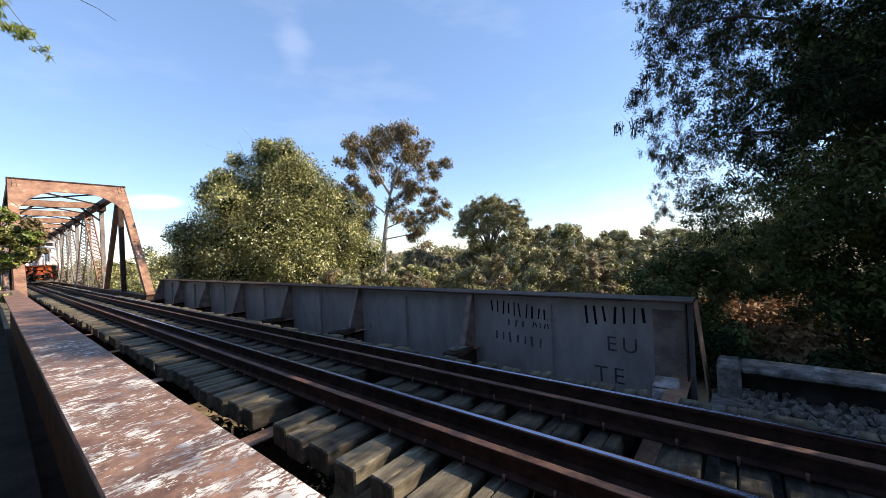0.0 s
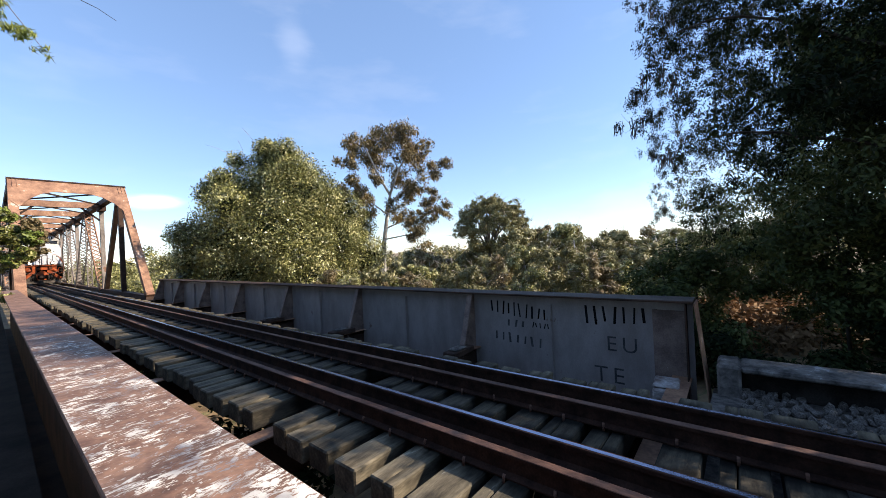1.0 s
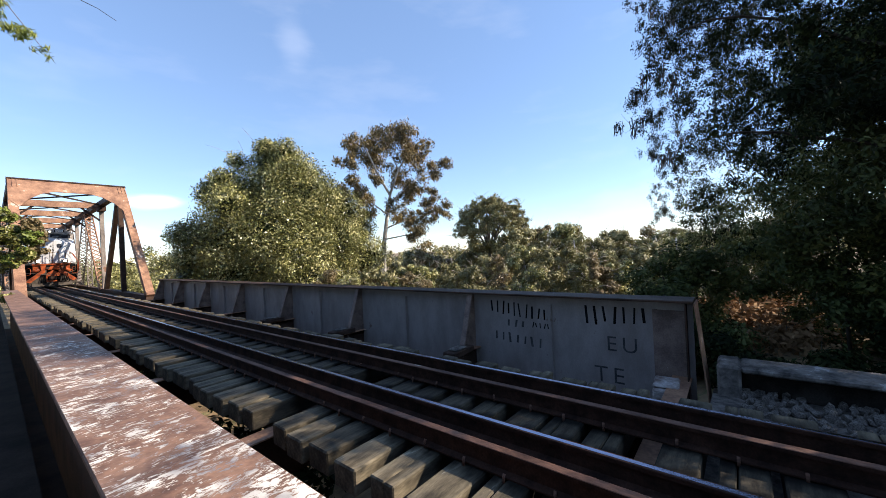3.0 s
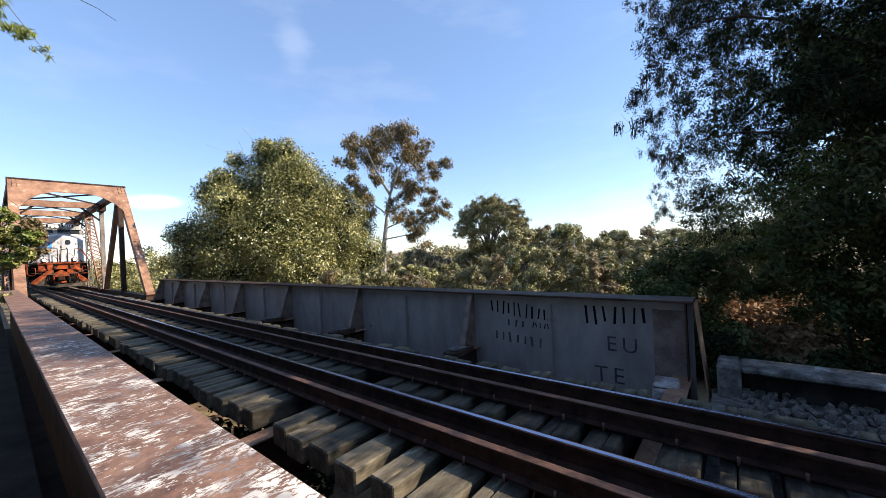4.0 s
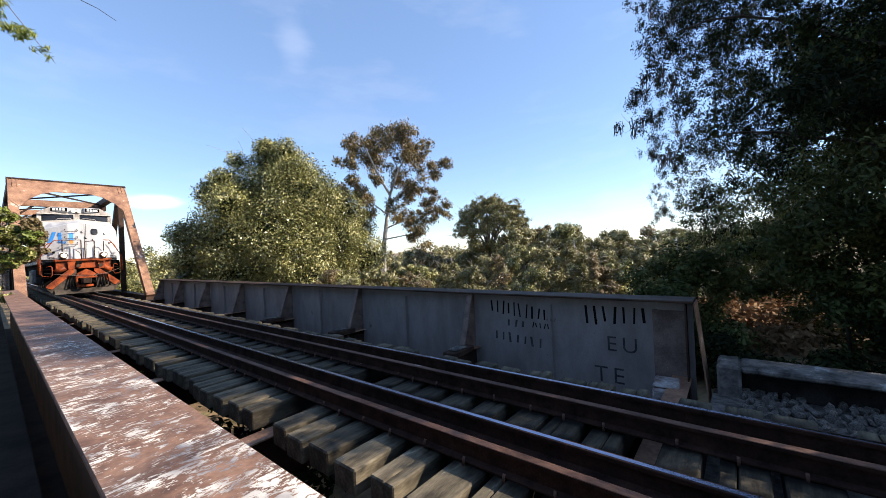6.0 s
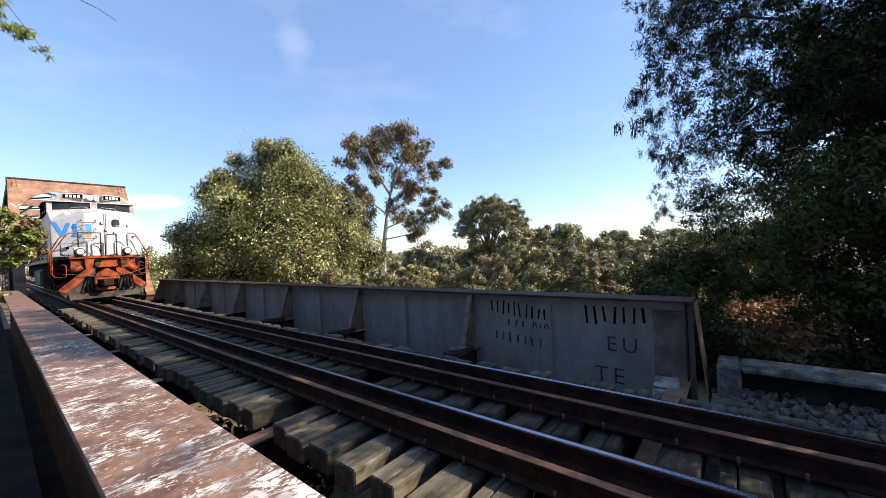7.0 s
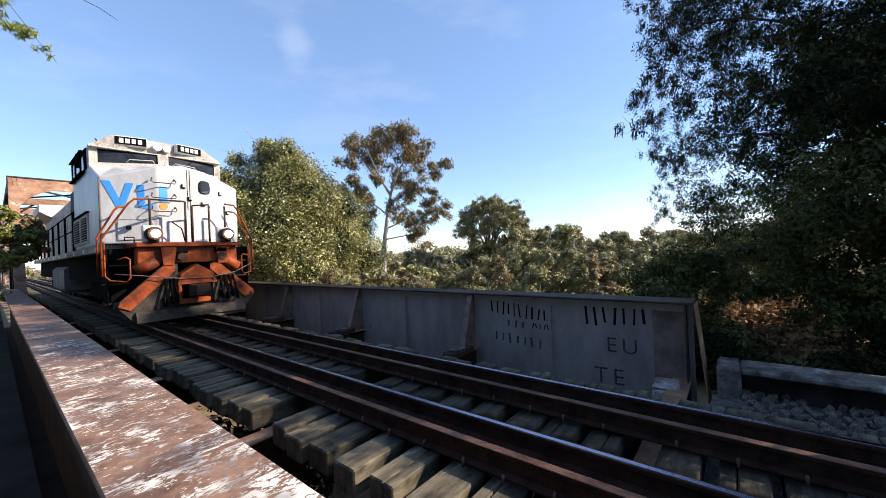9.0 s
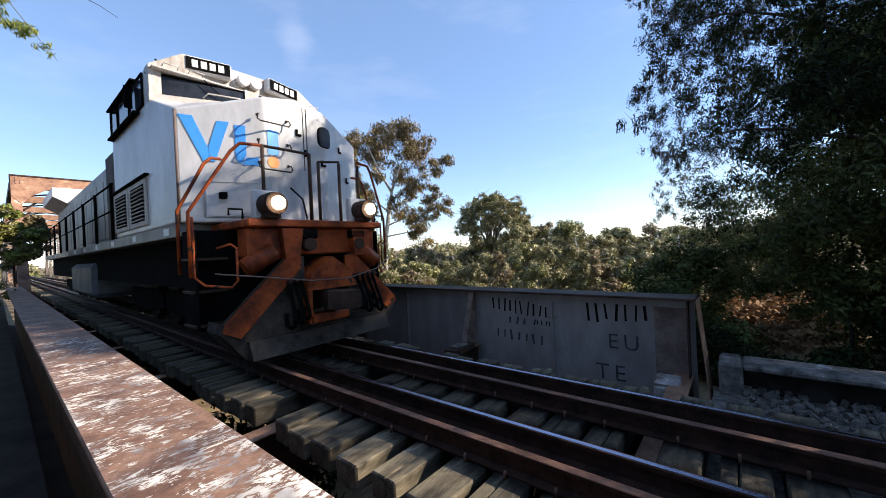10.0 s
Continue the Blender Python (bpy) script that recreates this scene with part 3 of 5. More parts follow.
# ballast behind the bridge end
bed = tagged(part("ballast_bed", prism(bmesh.new(), [(0.9, -1.5), (1.2, -0.52), (1.7, -0.36), (4.4, -0.36), (4.7, -0.42), (5.735, -0.54), (5.735, -1.5)], "y", -14, 0.3), STONE), "grey crushed-stone ballast bed", "ballast", kind="structure")
rs = random.Random(8)
meshes = []
for k in range(7):
    bm = bmesh.new()
    bmesh.ops.create_icosphere(bm, subdivisions=1, radius=0.5)
    for v in bm.verts:
        v.co.x = max(-0.36, min(0.38, v.co.x * 1.1))
        v.co.z = max(-0.33, min(0.31, v.co.z))
    for v in bm.verts:
        v.co *= rs.uniform(0.86, 1.1)
    me = bpy.data.meshes.new("stone")
    bm.to_mesh(me)
    bm.free()
    me.materials.append(STONE)
    meshes.append(me)
for k in range(290):
    ob = new("stone", meshes[k % 7])
    ob.parent = bed
    x, y = rs.uniform(4.5, 5.68), 0.0 - 2.9 * rs.random() ** 1.3
    z = -0.40 - 0.10 * (x - 4.7)
    ob.matrix_basis = Matrix.LocRotScale((x, y, z + rs.uniform(-0.01, 0.02)), Euler((rs.random() * 6, rs.random() * 6, rs.random() * 6)), Vector((1, rs.uniform(0.7, 1.1), rs.uniform(0.6, 0.9))) * rs.uniform(0.07, 0.13))

# timber pads and bearing blocks along the far sleeper ends
pad = empty("bearing_block", pose(5.22, 0.74, -0.36, 0, 0, 4), "worn chalky stone block at the girder end", "stone block", "blocks")
part("block", boxed(-0.2, 0.2, -0.15, 0.15, -0.28, -0.07, 0.02), CHALK, pad)
part("broken_top", boxed(-0.16, 0.2, -0.13, 0.15, -0.069, -0.02, 0.02), CHALK, pad)
for yy in (3.75, 7.05, 10.3):
    pad = empty("brace_pad", pose(4.95, yy, -0.30, 0, 0, 2), "dark steel seat plate at the knee brace foot", "plate", "blocks")
    part("plate", boxed(-0.3, 0.3, -0.12, 0.12, -0.10, 0.0, 0.012), DARK_STEEL, pad)
    part("chip", boxed(-0.2, 0.1, -0.1, 0.08, 0.001, 0.03, 0.01), STONE, pad)

# paint on the grey web: plain bars for names, faded letters below
SPRAY = mat("black_spray_paint", (0.004, 0.004, 0.005), (0.010, 0.010, 0.012), 6.0, 0.85, 0, 0.05, spec=0.05)
FADED = mat("faded_spray_paint", (0.03, 0.03, 0.032), (0.075, 0.073, 0.076), 6.0, 0.8, 0, 0.05, spec=0.1)
XF = 5.609 - 0.0085


def bar_row(name, y0, y1, z0, z1, h0, h1, n, material, seed):
    rb = random.Random(seed)
    for i in range(n):
        f = (i + 0.5) / n
        y, z = y0 + (y1 - y0) * f, z0 + (z1 - z0) * f
        h = (h0 + (h1 - h0) * f) * rb.uniform(0.8, 1.15)
        w = abs(y1 - y0) / n * rb.uniform(0.20, 0.30)
        lean = rb.uniform(-0.03, 0.03)
        bm = prism(bmesh.new(), [(y - w / 2, z - h / 2), (y + w / 2, z - h / 2), (y + w / 2 + lean, z + h / 2), (y - w / 2 + lean, z + h / 2)], "x", XF - 0.003, XF)
        part(name, bm, material, right_girder, "plain dark painted bar")


bar_row("painted_bar", 3.50, 2.42, 0.37, 0.25, 0.25, 0.19, 10, SPRAY, 1)
bar_row("painted_bar", 2.72, 2.38, 0.08, 0.07, 0.08, 0.08, 5, SPRAY, 2)
bar_row("painted_bar", 3.20, 2.80, 0.08, 0.07, 0.12, 0.12, 3, FADED, 3)
bar_row("painted_bar", 3.45, 2.50, -0.15, -0.22, 0.16, 0.14, 7, FADED, 4)
bar_row("painted_bar", 1.86, 0.84, 0.33, 0.38, 0.30, 0.27, 8, SPRAY, 5)
for body, y, z, size in (("EU", 1.545, -0.19, 0.31), ("TE", 1.73, -0.655, 0.33)):
    cu = bpy.data.curves.new("painted_letters", "FONT")
    cu.body, cu.size, cu.extrude, cu.space_character, cu.offset = body, size, 0.0015, 1.35, -0.002
    cu.materials.append(FADED)
    ob = new("painted_letters", cu)
    ob.parent = right_girder
    ob["label"] = "faded black painted letters"
    m = Matrix(((0, 0, -1, XF - 0.002), (-1, 0, 0, y), (0, 1, 0, z), (0, 0, 0, 1)))
    ob.matrix_basis = m


# ---------------------------------------------------------------- trees and scrub
def lobes(rng, big, per=9, share=0.45, squash=0.8, reach=0.95):
    """Breaks big lobes (x, y, z, r) into many uneven small clumps."""
    out = []
    for x, y, z, r in big:
        for _ in range(per):
            d = rng.normal(size=3)
            d /= np.linalg.norm(d)
            k = r * rng.uniform(0.4, reach)
            q = r * share * rng.uniform(0.6, 1.3)
            out.append((x + d[0] * k, y + d[1] * k, z + d[2] * k * squash, q, q, q * squash))
    return out


def limb(th, pts, r, bark, name="limb"):
    return part(name, rod(bmesh.new(), pts, r, 7, r * 0.4), bark, th)


def twigs(th, rng, clumps, count, reach, r, bark):
    """Fine bare twigs sticking out of a crown, in one mesh."""
    bm = bmesh.new()
    for _ in range(count):
        c = clumps[rng.integers(len(clumps))]
        p = Vector(c[:3])
        d = Vector(rng.normal(size=3))
        d.z = abs(d.z) * 0.8 + 0.1
        d.normalize()
        mid = p + d * reach * 0.6 + Vector(rng.normal(size=3)) * reach * 0.08
        rod(bm, [p, mid, p + d * reach * rng.uniform(0.9, 1.4)], r, 3, r * 0.4)
    return tagged(part("twig_mass", bm, bark, th), kind="stuff")


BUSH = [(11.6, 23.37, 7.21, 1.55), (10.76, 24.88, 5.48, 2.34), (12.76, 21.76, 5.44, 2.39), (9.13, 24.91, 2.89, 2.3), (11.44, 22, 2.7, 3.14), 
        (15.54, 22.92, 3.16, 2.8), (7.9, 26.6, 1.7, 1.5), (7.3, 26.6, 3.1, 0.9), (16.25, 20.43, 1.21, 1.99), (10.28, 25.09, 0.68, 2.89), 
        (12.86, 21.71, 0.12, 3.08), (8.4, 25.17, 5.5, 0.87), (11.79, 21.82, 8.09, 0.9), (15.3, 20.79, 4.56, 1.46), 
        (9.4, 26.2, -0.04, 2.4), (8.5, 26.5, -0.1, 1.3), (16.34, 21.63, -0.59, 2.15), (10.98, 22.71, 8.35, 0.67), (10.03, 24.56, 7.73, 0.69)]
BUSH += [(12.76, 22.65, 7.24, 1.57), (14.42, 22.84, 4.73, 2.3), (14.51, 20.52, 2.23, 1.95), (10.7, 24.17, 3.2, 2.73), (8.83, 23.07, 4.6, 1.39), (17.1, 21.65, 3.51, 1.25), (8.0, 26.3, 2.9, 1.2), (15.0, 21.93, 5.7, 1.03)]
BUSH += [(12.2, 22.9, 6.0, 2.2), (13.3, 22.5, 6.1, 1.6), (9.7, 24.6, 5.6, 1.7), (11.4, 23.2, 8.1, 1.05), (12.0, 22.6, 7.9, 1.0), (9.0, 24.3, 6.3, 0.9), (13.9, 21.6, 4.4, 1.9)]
g = np.random.default_rng(11)
th = empty("wide_bush", None, "dense glossy olive-green bush behind the girder", "bush", "trees")
limb(th, [(11.6, 23.2, -3.8), (11.7, 23.4, 0), (11.6, 23.2, 4.5)], 0.25, BARK, "trunk")
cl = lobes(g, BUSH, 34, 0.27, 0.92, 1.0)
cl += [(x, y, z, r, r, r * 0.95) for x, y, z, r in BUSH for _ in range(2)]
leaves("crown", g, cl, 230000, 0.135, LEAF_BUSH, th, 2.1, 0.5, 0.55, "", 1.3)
# dark inner leaves paint the shade seen through gaps in the crown
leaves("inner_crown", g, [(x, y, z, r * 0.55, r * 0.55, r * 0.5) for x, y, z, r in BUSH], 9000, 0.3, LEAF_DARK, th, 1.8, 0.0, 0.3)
twigs(th, g, cl, 140, 1.1, 0.012, BARK)

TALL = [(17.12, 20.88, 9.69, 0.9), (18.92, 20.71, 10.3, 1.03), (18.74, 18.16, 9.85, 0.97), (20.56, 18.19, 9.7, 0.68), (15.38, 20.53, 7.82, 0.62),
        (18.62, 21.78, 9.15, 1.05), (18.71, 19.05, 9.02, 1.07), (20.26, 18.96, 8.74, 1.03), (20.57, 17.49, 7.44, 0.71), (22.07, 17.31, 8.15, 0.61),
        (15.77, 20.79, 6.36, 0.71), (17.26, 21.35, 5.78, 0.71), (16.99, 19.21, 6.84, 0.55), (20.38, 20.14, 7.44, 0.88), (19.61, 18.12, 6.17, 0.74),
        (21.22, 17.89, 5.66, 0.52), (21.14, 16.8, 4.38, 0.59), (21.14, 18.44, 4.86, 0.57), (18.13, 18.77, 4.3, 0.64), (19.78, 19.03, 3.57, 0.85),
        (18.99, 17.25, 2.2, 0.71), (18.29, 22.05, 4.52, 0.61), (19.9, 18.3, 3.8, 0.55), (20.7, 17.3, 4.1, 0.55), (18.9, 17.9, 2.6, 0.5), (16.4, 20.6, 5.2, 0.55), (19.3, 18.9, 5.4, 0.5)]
th = empty("tall_tree", None, "tall sparse tree with pale trunk and olive-brown leaves", "tree", "trees")
limb(th, [(17.82, 20.28, -4), (18.08, 20.06, 2.16), (18.42, 19.74, 5.04), (18.57, 19.6, 5.95)], 0.2, PALE_BARK, "trunk")
fork = (18.5, 19.66, 5.66)
for pts, r in (([fork, (18.0, 20.12, 6.92), (17.3, 20.6, 8.9), (17.1, 20.9, 9.8)], 0.10), ([fork, (19.01, 19.17, 7.52), (19.94, 18.21, 9.37)], 0.10),
               ([(18.42, 19.74, 5.0), (19.3, 18.9, 6.0), (20.4, 18.0, 7.2)], 0.07), ([(18.2, 19.9, 3.2), (19.45, 18.73, 3.9), (21.13, 16.9, 4.3)], 0.06),
               ([(18.3, 19.8, 4.2), (17.4, 20.6, 5.2), (16.2, 20.9, 6.3)], 0.06), ([(19.01, 19.17, 7.52), (18.8, 19.8, 9), (18.9, 20.5, 10)], 0.05), ([(18.1, 20.0, 2.4), (18.6, 18.4, 2.6), (19, 17.4, 2.4)], 0.05)):
    limb(th, pts, r, PALE_BARK)
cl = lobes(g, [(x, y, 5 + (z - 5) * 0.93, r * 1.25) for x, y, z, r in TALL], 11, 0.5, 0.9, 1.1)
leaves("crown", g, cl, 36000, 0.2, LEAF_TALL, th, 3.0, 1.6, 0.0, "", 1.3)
twigs(th, g, cl, 70, 0.8, 0.015, PALE_BARK)

ROUND = []
for i in range(210):
    a, b, k = g.uniform(0, 6.283), math.asin(g.uniform(-0.1, 1.0)), g.uniform(0.72, 0.98)
    ROUND.append((38.6 + 3.8 * math.cos(a) * math.cos(b) * k, 23.5 + 5.0 * math.sin(a) * math.cos(b) * k, 3.3 + 4.4 * math.sin(b) * k, g.uniform(0.45, 0.7)))
th = empty("round_tree", None, "rounded dull olive tree with bare twigs", "tree", "trees")
limb(th, [(38.25, 23.71, -4.18), (38.3, 23.6, 0), (38.36, 23.52, 1.5)], 0.35, BARK, "trunk")
for e in ((37.25, 25.25, 6.0), (38.58, 23.16, 7.4), (39.5, 20.85, 5.8), (37.77, 26.5, 4.6), (40.5, 22.5, 7), (37.0, 23.0, 6.8), (38.2, 21.2, 6.6), (38.0, 20.4, 4.4), (37.0, 24.3, 7.2)):
    limb(th, [(38.3, 23.6, 0.8), (38.3 + (e[0] - 38.3) * 0.4, 23.6 + (e[1] - 23.6) * 0.4, 0.8 + (e[2] - 0.8) * 0.6), e], 0.14, BARK)
cl = lobes(g, ROUND, 5, 0.6, 0.8, 1.1)
leaves("crown", g, cl, 70000, 0.16, LEAF_FAR, th, 2.0, 0.2, 0.0, "", 1.1)
twigs(th, g, cl, 160, 1.2, 0.03, BARK)

# scrub on the valley side: bearing from the bridge end, distance, height of the top
for i in range(66):
    az = 32 + i * 0.95 + g.uniform(-0.5, 0.5)
    dist = [17, 26, 44][i % 3] + g.uniform(-2, 3)
    slope = float(np.interp(az, [33, 40, 50, 53, 57, 62, 67, 70, 74, 80, 95], [0.015, 0.02, 0.02, 0.005, 0.04, 0.06, 0.085, 0.068, 0.045, 0.04, 0.045]))
    top = 1.4 + dist * (slope - 0.012 + g.uniform(-0.014, 0.014)) if i % 3 == 2 else 1.4 + dist * (slope * 0.7 - 0.055 + g.uniform(-0.015, 0.02))
    cx, cy = dist * math.sin(radians(az)), dist * math.cos(radians(az))
    gz = ground_z(cx, cy)
    big, z = [], max(top, gz + 0.8)
    while z > gz:
        wd = dist * 0.03 * g.uniform(0.8, 1.3)
        big.append((cx + g.uniform(-1, 1) * wd, cy + g.uniform(-1, 1) * wd, z - wd * 0.8, wd))
        z -= wd * 1.1
    kind = i % 5
    th = empty("scrub_bush", None, ("dry straw-brown scrub bush with bare twigs", "dull olive scrub bush on the valley side", "fresh green scrub bush on the valley side")[0 if kind == 0 else 2 if kind == 3 else 1], "bush", "scrub")
    cl = lobes(g, big, 7, 0.5)
    leaves("crown", g, cl, 8000, 0.0072 * dist, LEAF_DRY if kind == 0 else LEAF_BUSH if kind == 3 else LEAF_FAR, th, 2.2, 0.2, 0.2)
    twigs(th, g, cl, 30, dist * 0.03, dist * 0.0006, PALE_BARK if kind in (0, 2) else BARK)

# a lighter bank of small trees beyond the scrub, falling away from the round tree
for i in range(20):
    az = 61 + i * 1.25 + g.uniform(-0.3, 0.3)
    dist = g.uniform(40, 50)
    top = 1.38 + dist * float(np.interp(az, [61, 65.8, 69.8, 74.4, 78, 81.5, 85], [0.045, 0.060, 0.036, 0.016, 0.010, 0.018, 0.026]))
    cx, cy = dist * math.sin(radians(az)), dist * math.cos(radians(az))
    gz = ground_z(cx, cy)
    th = empty("small_tree", None, "olive small tree with a flat sunlit crown", "tree", "scrub")
    limb(th, [(cx, cy, gz - 0.2), (cx + 0.2, cy, (gz + top) / 2), (cx, cy, top - 0.8)], 0.12, PALE_BARK, "trunk")
    big = [(cx + g.normal() * 0.9, cy + g.normal() * 0.9, z - 0.7, g.uniform(0.7, 1.1)) for z in np.arange(top, gz, -0.45)]
    cl = lobes(g, big, 7, 0.42, 0.6)
    leaves("crown", g, cl, 7000, 0.2, LEAF_FAR if i % 3 else LEAF_BUSH, th, 2.0, 0.2, 0.1, "", 1.0)
    twigs(th, g, cl, 24, 0.9, 0.02, PALE_BARK)

# woods along the horizon
big = []
for i in range(150):
    az = -8 + i * 0.85
    dist = g.uniform(85, 150)
    r = g.uniform(2.5, 4.5)
    big.append((dist * math.sin(radians(az)), dist * math.cos(radians(az)), g.uniform(-2.5, 0.6), r))
th = empty("far_woods", None, "hazy dull green woods along the horizon", "woods", kind="stuff")
leaves("crowns", g, lobes(g, big, 5, 0.6), 60000, 0.8, LEAF_FAR, th, 1.8, 0, 0.2)
th = empty("near_woods", None, "olive trees beyond the truss", "woods", kind="stuff")
big = [(9 + g.uniform(-1, 5), y, g.uniform(-2.5, 1.6), g.uniform(1.2, 2.0)) for y in np.arange(24, 70, 1.4)]
leaves("crowns", g, lobes(g, big, 6, 0.5), 40000, 0.22, LEAF_BUSH, th, 2.2, 0, 0.2)

# dark feathery tree leaning over the track, its crown extended unseen to shade it
def sunny_bank(x, y, z):
    k = (z + 0.45) / 0.53
    return 9.6 < x - 0.54 * k < 14.0 and -2.8 < y + 0.66 * k < 1.6


big, lace, low = [], [], []
g = np.random.default_rng(21)
tries = 0
while len(big) + len(lace) + len(low) < 980 and tries < 60000:
    tries += 1
    x, y, z = g.uniform(4.9, 15.0), g.uniform(-9.5, 2.6), g.uniform(1.2, 10.2)
    # clumps are dropped by where their shadow would fall on girder and track
    over, along = z - 0.98 * (x - 0.44), y + 1.22 * (x - 0.44)
    if over > (0.75 if along > 5.2 and g.random() < 0.6 else -2.1 if along < 5.6 and g.random() < 0.7 else -1.15 if g.random() > 0.3 else -0.05):
        continue
    # gaps through which the sun reaches the sleeper ends and the bank beyond the wall
    if (2.6 < along < 6.8 and -2.1 < over < -0.9 and g.random() < 0.9) or sunny_bank(x, y, z):
        continue
    az, dist = math.degrees(math.atan2(x, y)), math.hypot(x, y)
    el = math.degrees(math.atan2(z - 1.4, dist))
    edge = float(np.interp(el, [-2, 1, 3, 8, 14, 22, 28, 40], [91, 85.0, 81.5, 81.0, 80.0, 80.3, 81.5, 84.0]))
    if az < edge:
        continue
    if az < 97 and el < 30 and g.random() > ((0.34 if el > 7 else 0.6) + 0.06 * (az - edge)):
        continue
    if 1.2 < el < 2.8 and az < 86 and g.random() < 0.6:
        continue
    (lace if az < edge + (15 if el > 7 else 4) and el < 33 else low if el < 11 else big).append((x, y, z, g.uniform(0.40, 0.70)))
for k in range(60):
    az, el, dist = radians(g.uniform(95.5, 104)), radians(g.uniform(0, 19)), g.uniform(8.5, 11)
    low.append((dist * math.sin(az), dist * math.cos(az), 1.4 + dist * math.tan(el), g.uniform(0.5, 0.75)))
th = empty("overhanging_tree", None, "dark feathery tree with hanging seed pods leaning over the track", "tree", "trees")
limb(th, [(9.2, -3.4, -1.2), (9.0, -3.2, 2.0), (8.4, -2.8, 5.0), (7.8, -2.2, 8.5)], 0.2, BARK_DARK, "trunk")
for a, b, c in (((9.0, -3.2, 2.0), (8.0, -1.2, 3.0), (6.4, 0.3, 2.9)), ((8.7, -3, 3.4), (7.8, -0.8, 4.8), (6.6, 0.5, 4.6)), ((8.4, -2.8, 5), (7.8, -1.2, 6.2), (7.4, -0.2, 6.6)),
                ((8.4, -2.8, 5), (7.2, -4.5, 6.4), (6, -6, 6.6)), ((9, -3.2, 2), (8, -5, 3.4), (6.5, -7, 3.6))):
    pts = []
    for k in range(9):
        t = k / 8
        p = Vector(a) * (1 - t) ** 2 + Vector(b) * 2 * t * (1 - t) + Vector(c) * t * t
        pts.append(p + Vector(g.normal(size=3)) * 0.07 * (k > 0))
    limb(th, pts, 0.035, BARK_DARK)
cl = lobes(g, big, 6, 0.5, 0.7)
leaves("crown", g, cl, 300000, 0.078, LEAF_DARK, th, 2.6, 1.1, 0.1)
# the lower crown is painted paler for the scattered sun on it
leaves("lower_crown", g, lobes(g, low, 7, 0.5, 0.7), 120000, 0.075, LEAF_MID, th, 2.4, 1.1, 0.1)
twigs(th, g, cl, 160, 0.5, 0.005, BARK_DARK)
# the thin outer sprays hang in narrow strands of small leaflets
spray = [(x, y, z, q * 0.75, q * 0.75, q * 0.9) for x, y, z, q, _, _ in lobes(g, lace, 7, 0.36, 0.9, 1.1)]
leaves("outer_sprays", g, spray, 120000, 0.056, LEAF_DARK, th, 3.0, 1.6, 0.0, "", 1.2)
twigs(th, g, spray, 320, 0.42, 0.004, BARK_DARK)
cl += spray
fringe = sorted(cl, key=lambda c: math.atan2(c[0], c[1]) if c[2] > 1.5 else 9)[: len(cl) // 16]
bm = bmesh.new()
for _ in range(90):
    c = fringe[g.integers(len(fringe))]
    for _ in range(int(g.integers(4, 10))):
        p = Vector(c[:3]) + Vector(g.normal(size=3)) * 0.04
        d = Vector((g.normal() * 0.2, g.normal() * 0.2, -1)).normalized()
        ln = g.uniform(0.13, 0.22)
        rod(bm, [p, p + d * ln * 0.5, p + d * ln], 0.011, 4, 0.006)
tagged(part("pod_mass", bm, POD, th, "clusters of dry brown hanging pods"), kind="stuff")

# the tree whose branch hangs in overhead stands behind the walkway
th = empty("walkway_tree", None, "leafy green tree standing behind the walkway", "tree", "trees")
limb(th, [(-3.4, -3.2, -1.0), (-3.2, -3.0, 2), (-2.6, -2.4, 5)], 0.18, BARK, "trunk")
# its crown is out of view, added to shade the walkway and girder
big = []
while len(big) < 150:
    x, y, z = g.uniform(-7, 1.0), g.uniform(-8, -1.0), g.uniform(1.0, 7.5)
    if math.hypot(x, y) < 2.2 or z > 4.2 + abs(x) * 0.7:
        continue
    big.append((x, y, z, g.uniform(0.5, 0.8)))
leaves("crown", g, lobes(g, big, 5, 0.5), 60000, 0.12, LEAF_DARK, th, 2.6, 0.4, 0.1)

# unseen trees of the same kind, added beyond the walkway to block low sky
lining = empty("walkway_tree", pose(-6.6, 8.0, -3.0), "unseen leafy green tree added beside the walkway to block low sky", "tree", "trees")
limb(lining, [(0, 0, -1.2), (0.1, 0.05, 3.0), (-0.1, 0.1, 7.0)], 0.17, BARK, "trunk")
big = [(g.normal() * 1.1, g.normal() * 1.5, g.uniform(1.2, 10.0), g.uniform(0.7, 1.1)) for _ in range(70)]
leaves("crown", g, lobes(g, [b for b in big if abs(b[0]) < 2.6], 5, 0.5), 34000, 0.16, LEAF_DARK, lining, 2.4, 0.4, 0.1)
for y, x, turn, drop in ((11.6, -7.0, 70, 0.5), (15.4, -7.4, 160, 0.6), (19.6, -7.9, 215, 0.4), (24.0, -8.6, 300, 0.6), (28.5, -9.2, 20, 0.5), (34.0, -10.0, 120, 0.5)):
    copy_thing(lining, pose(x, y, -2.6 - drop, 0, 0, turn))

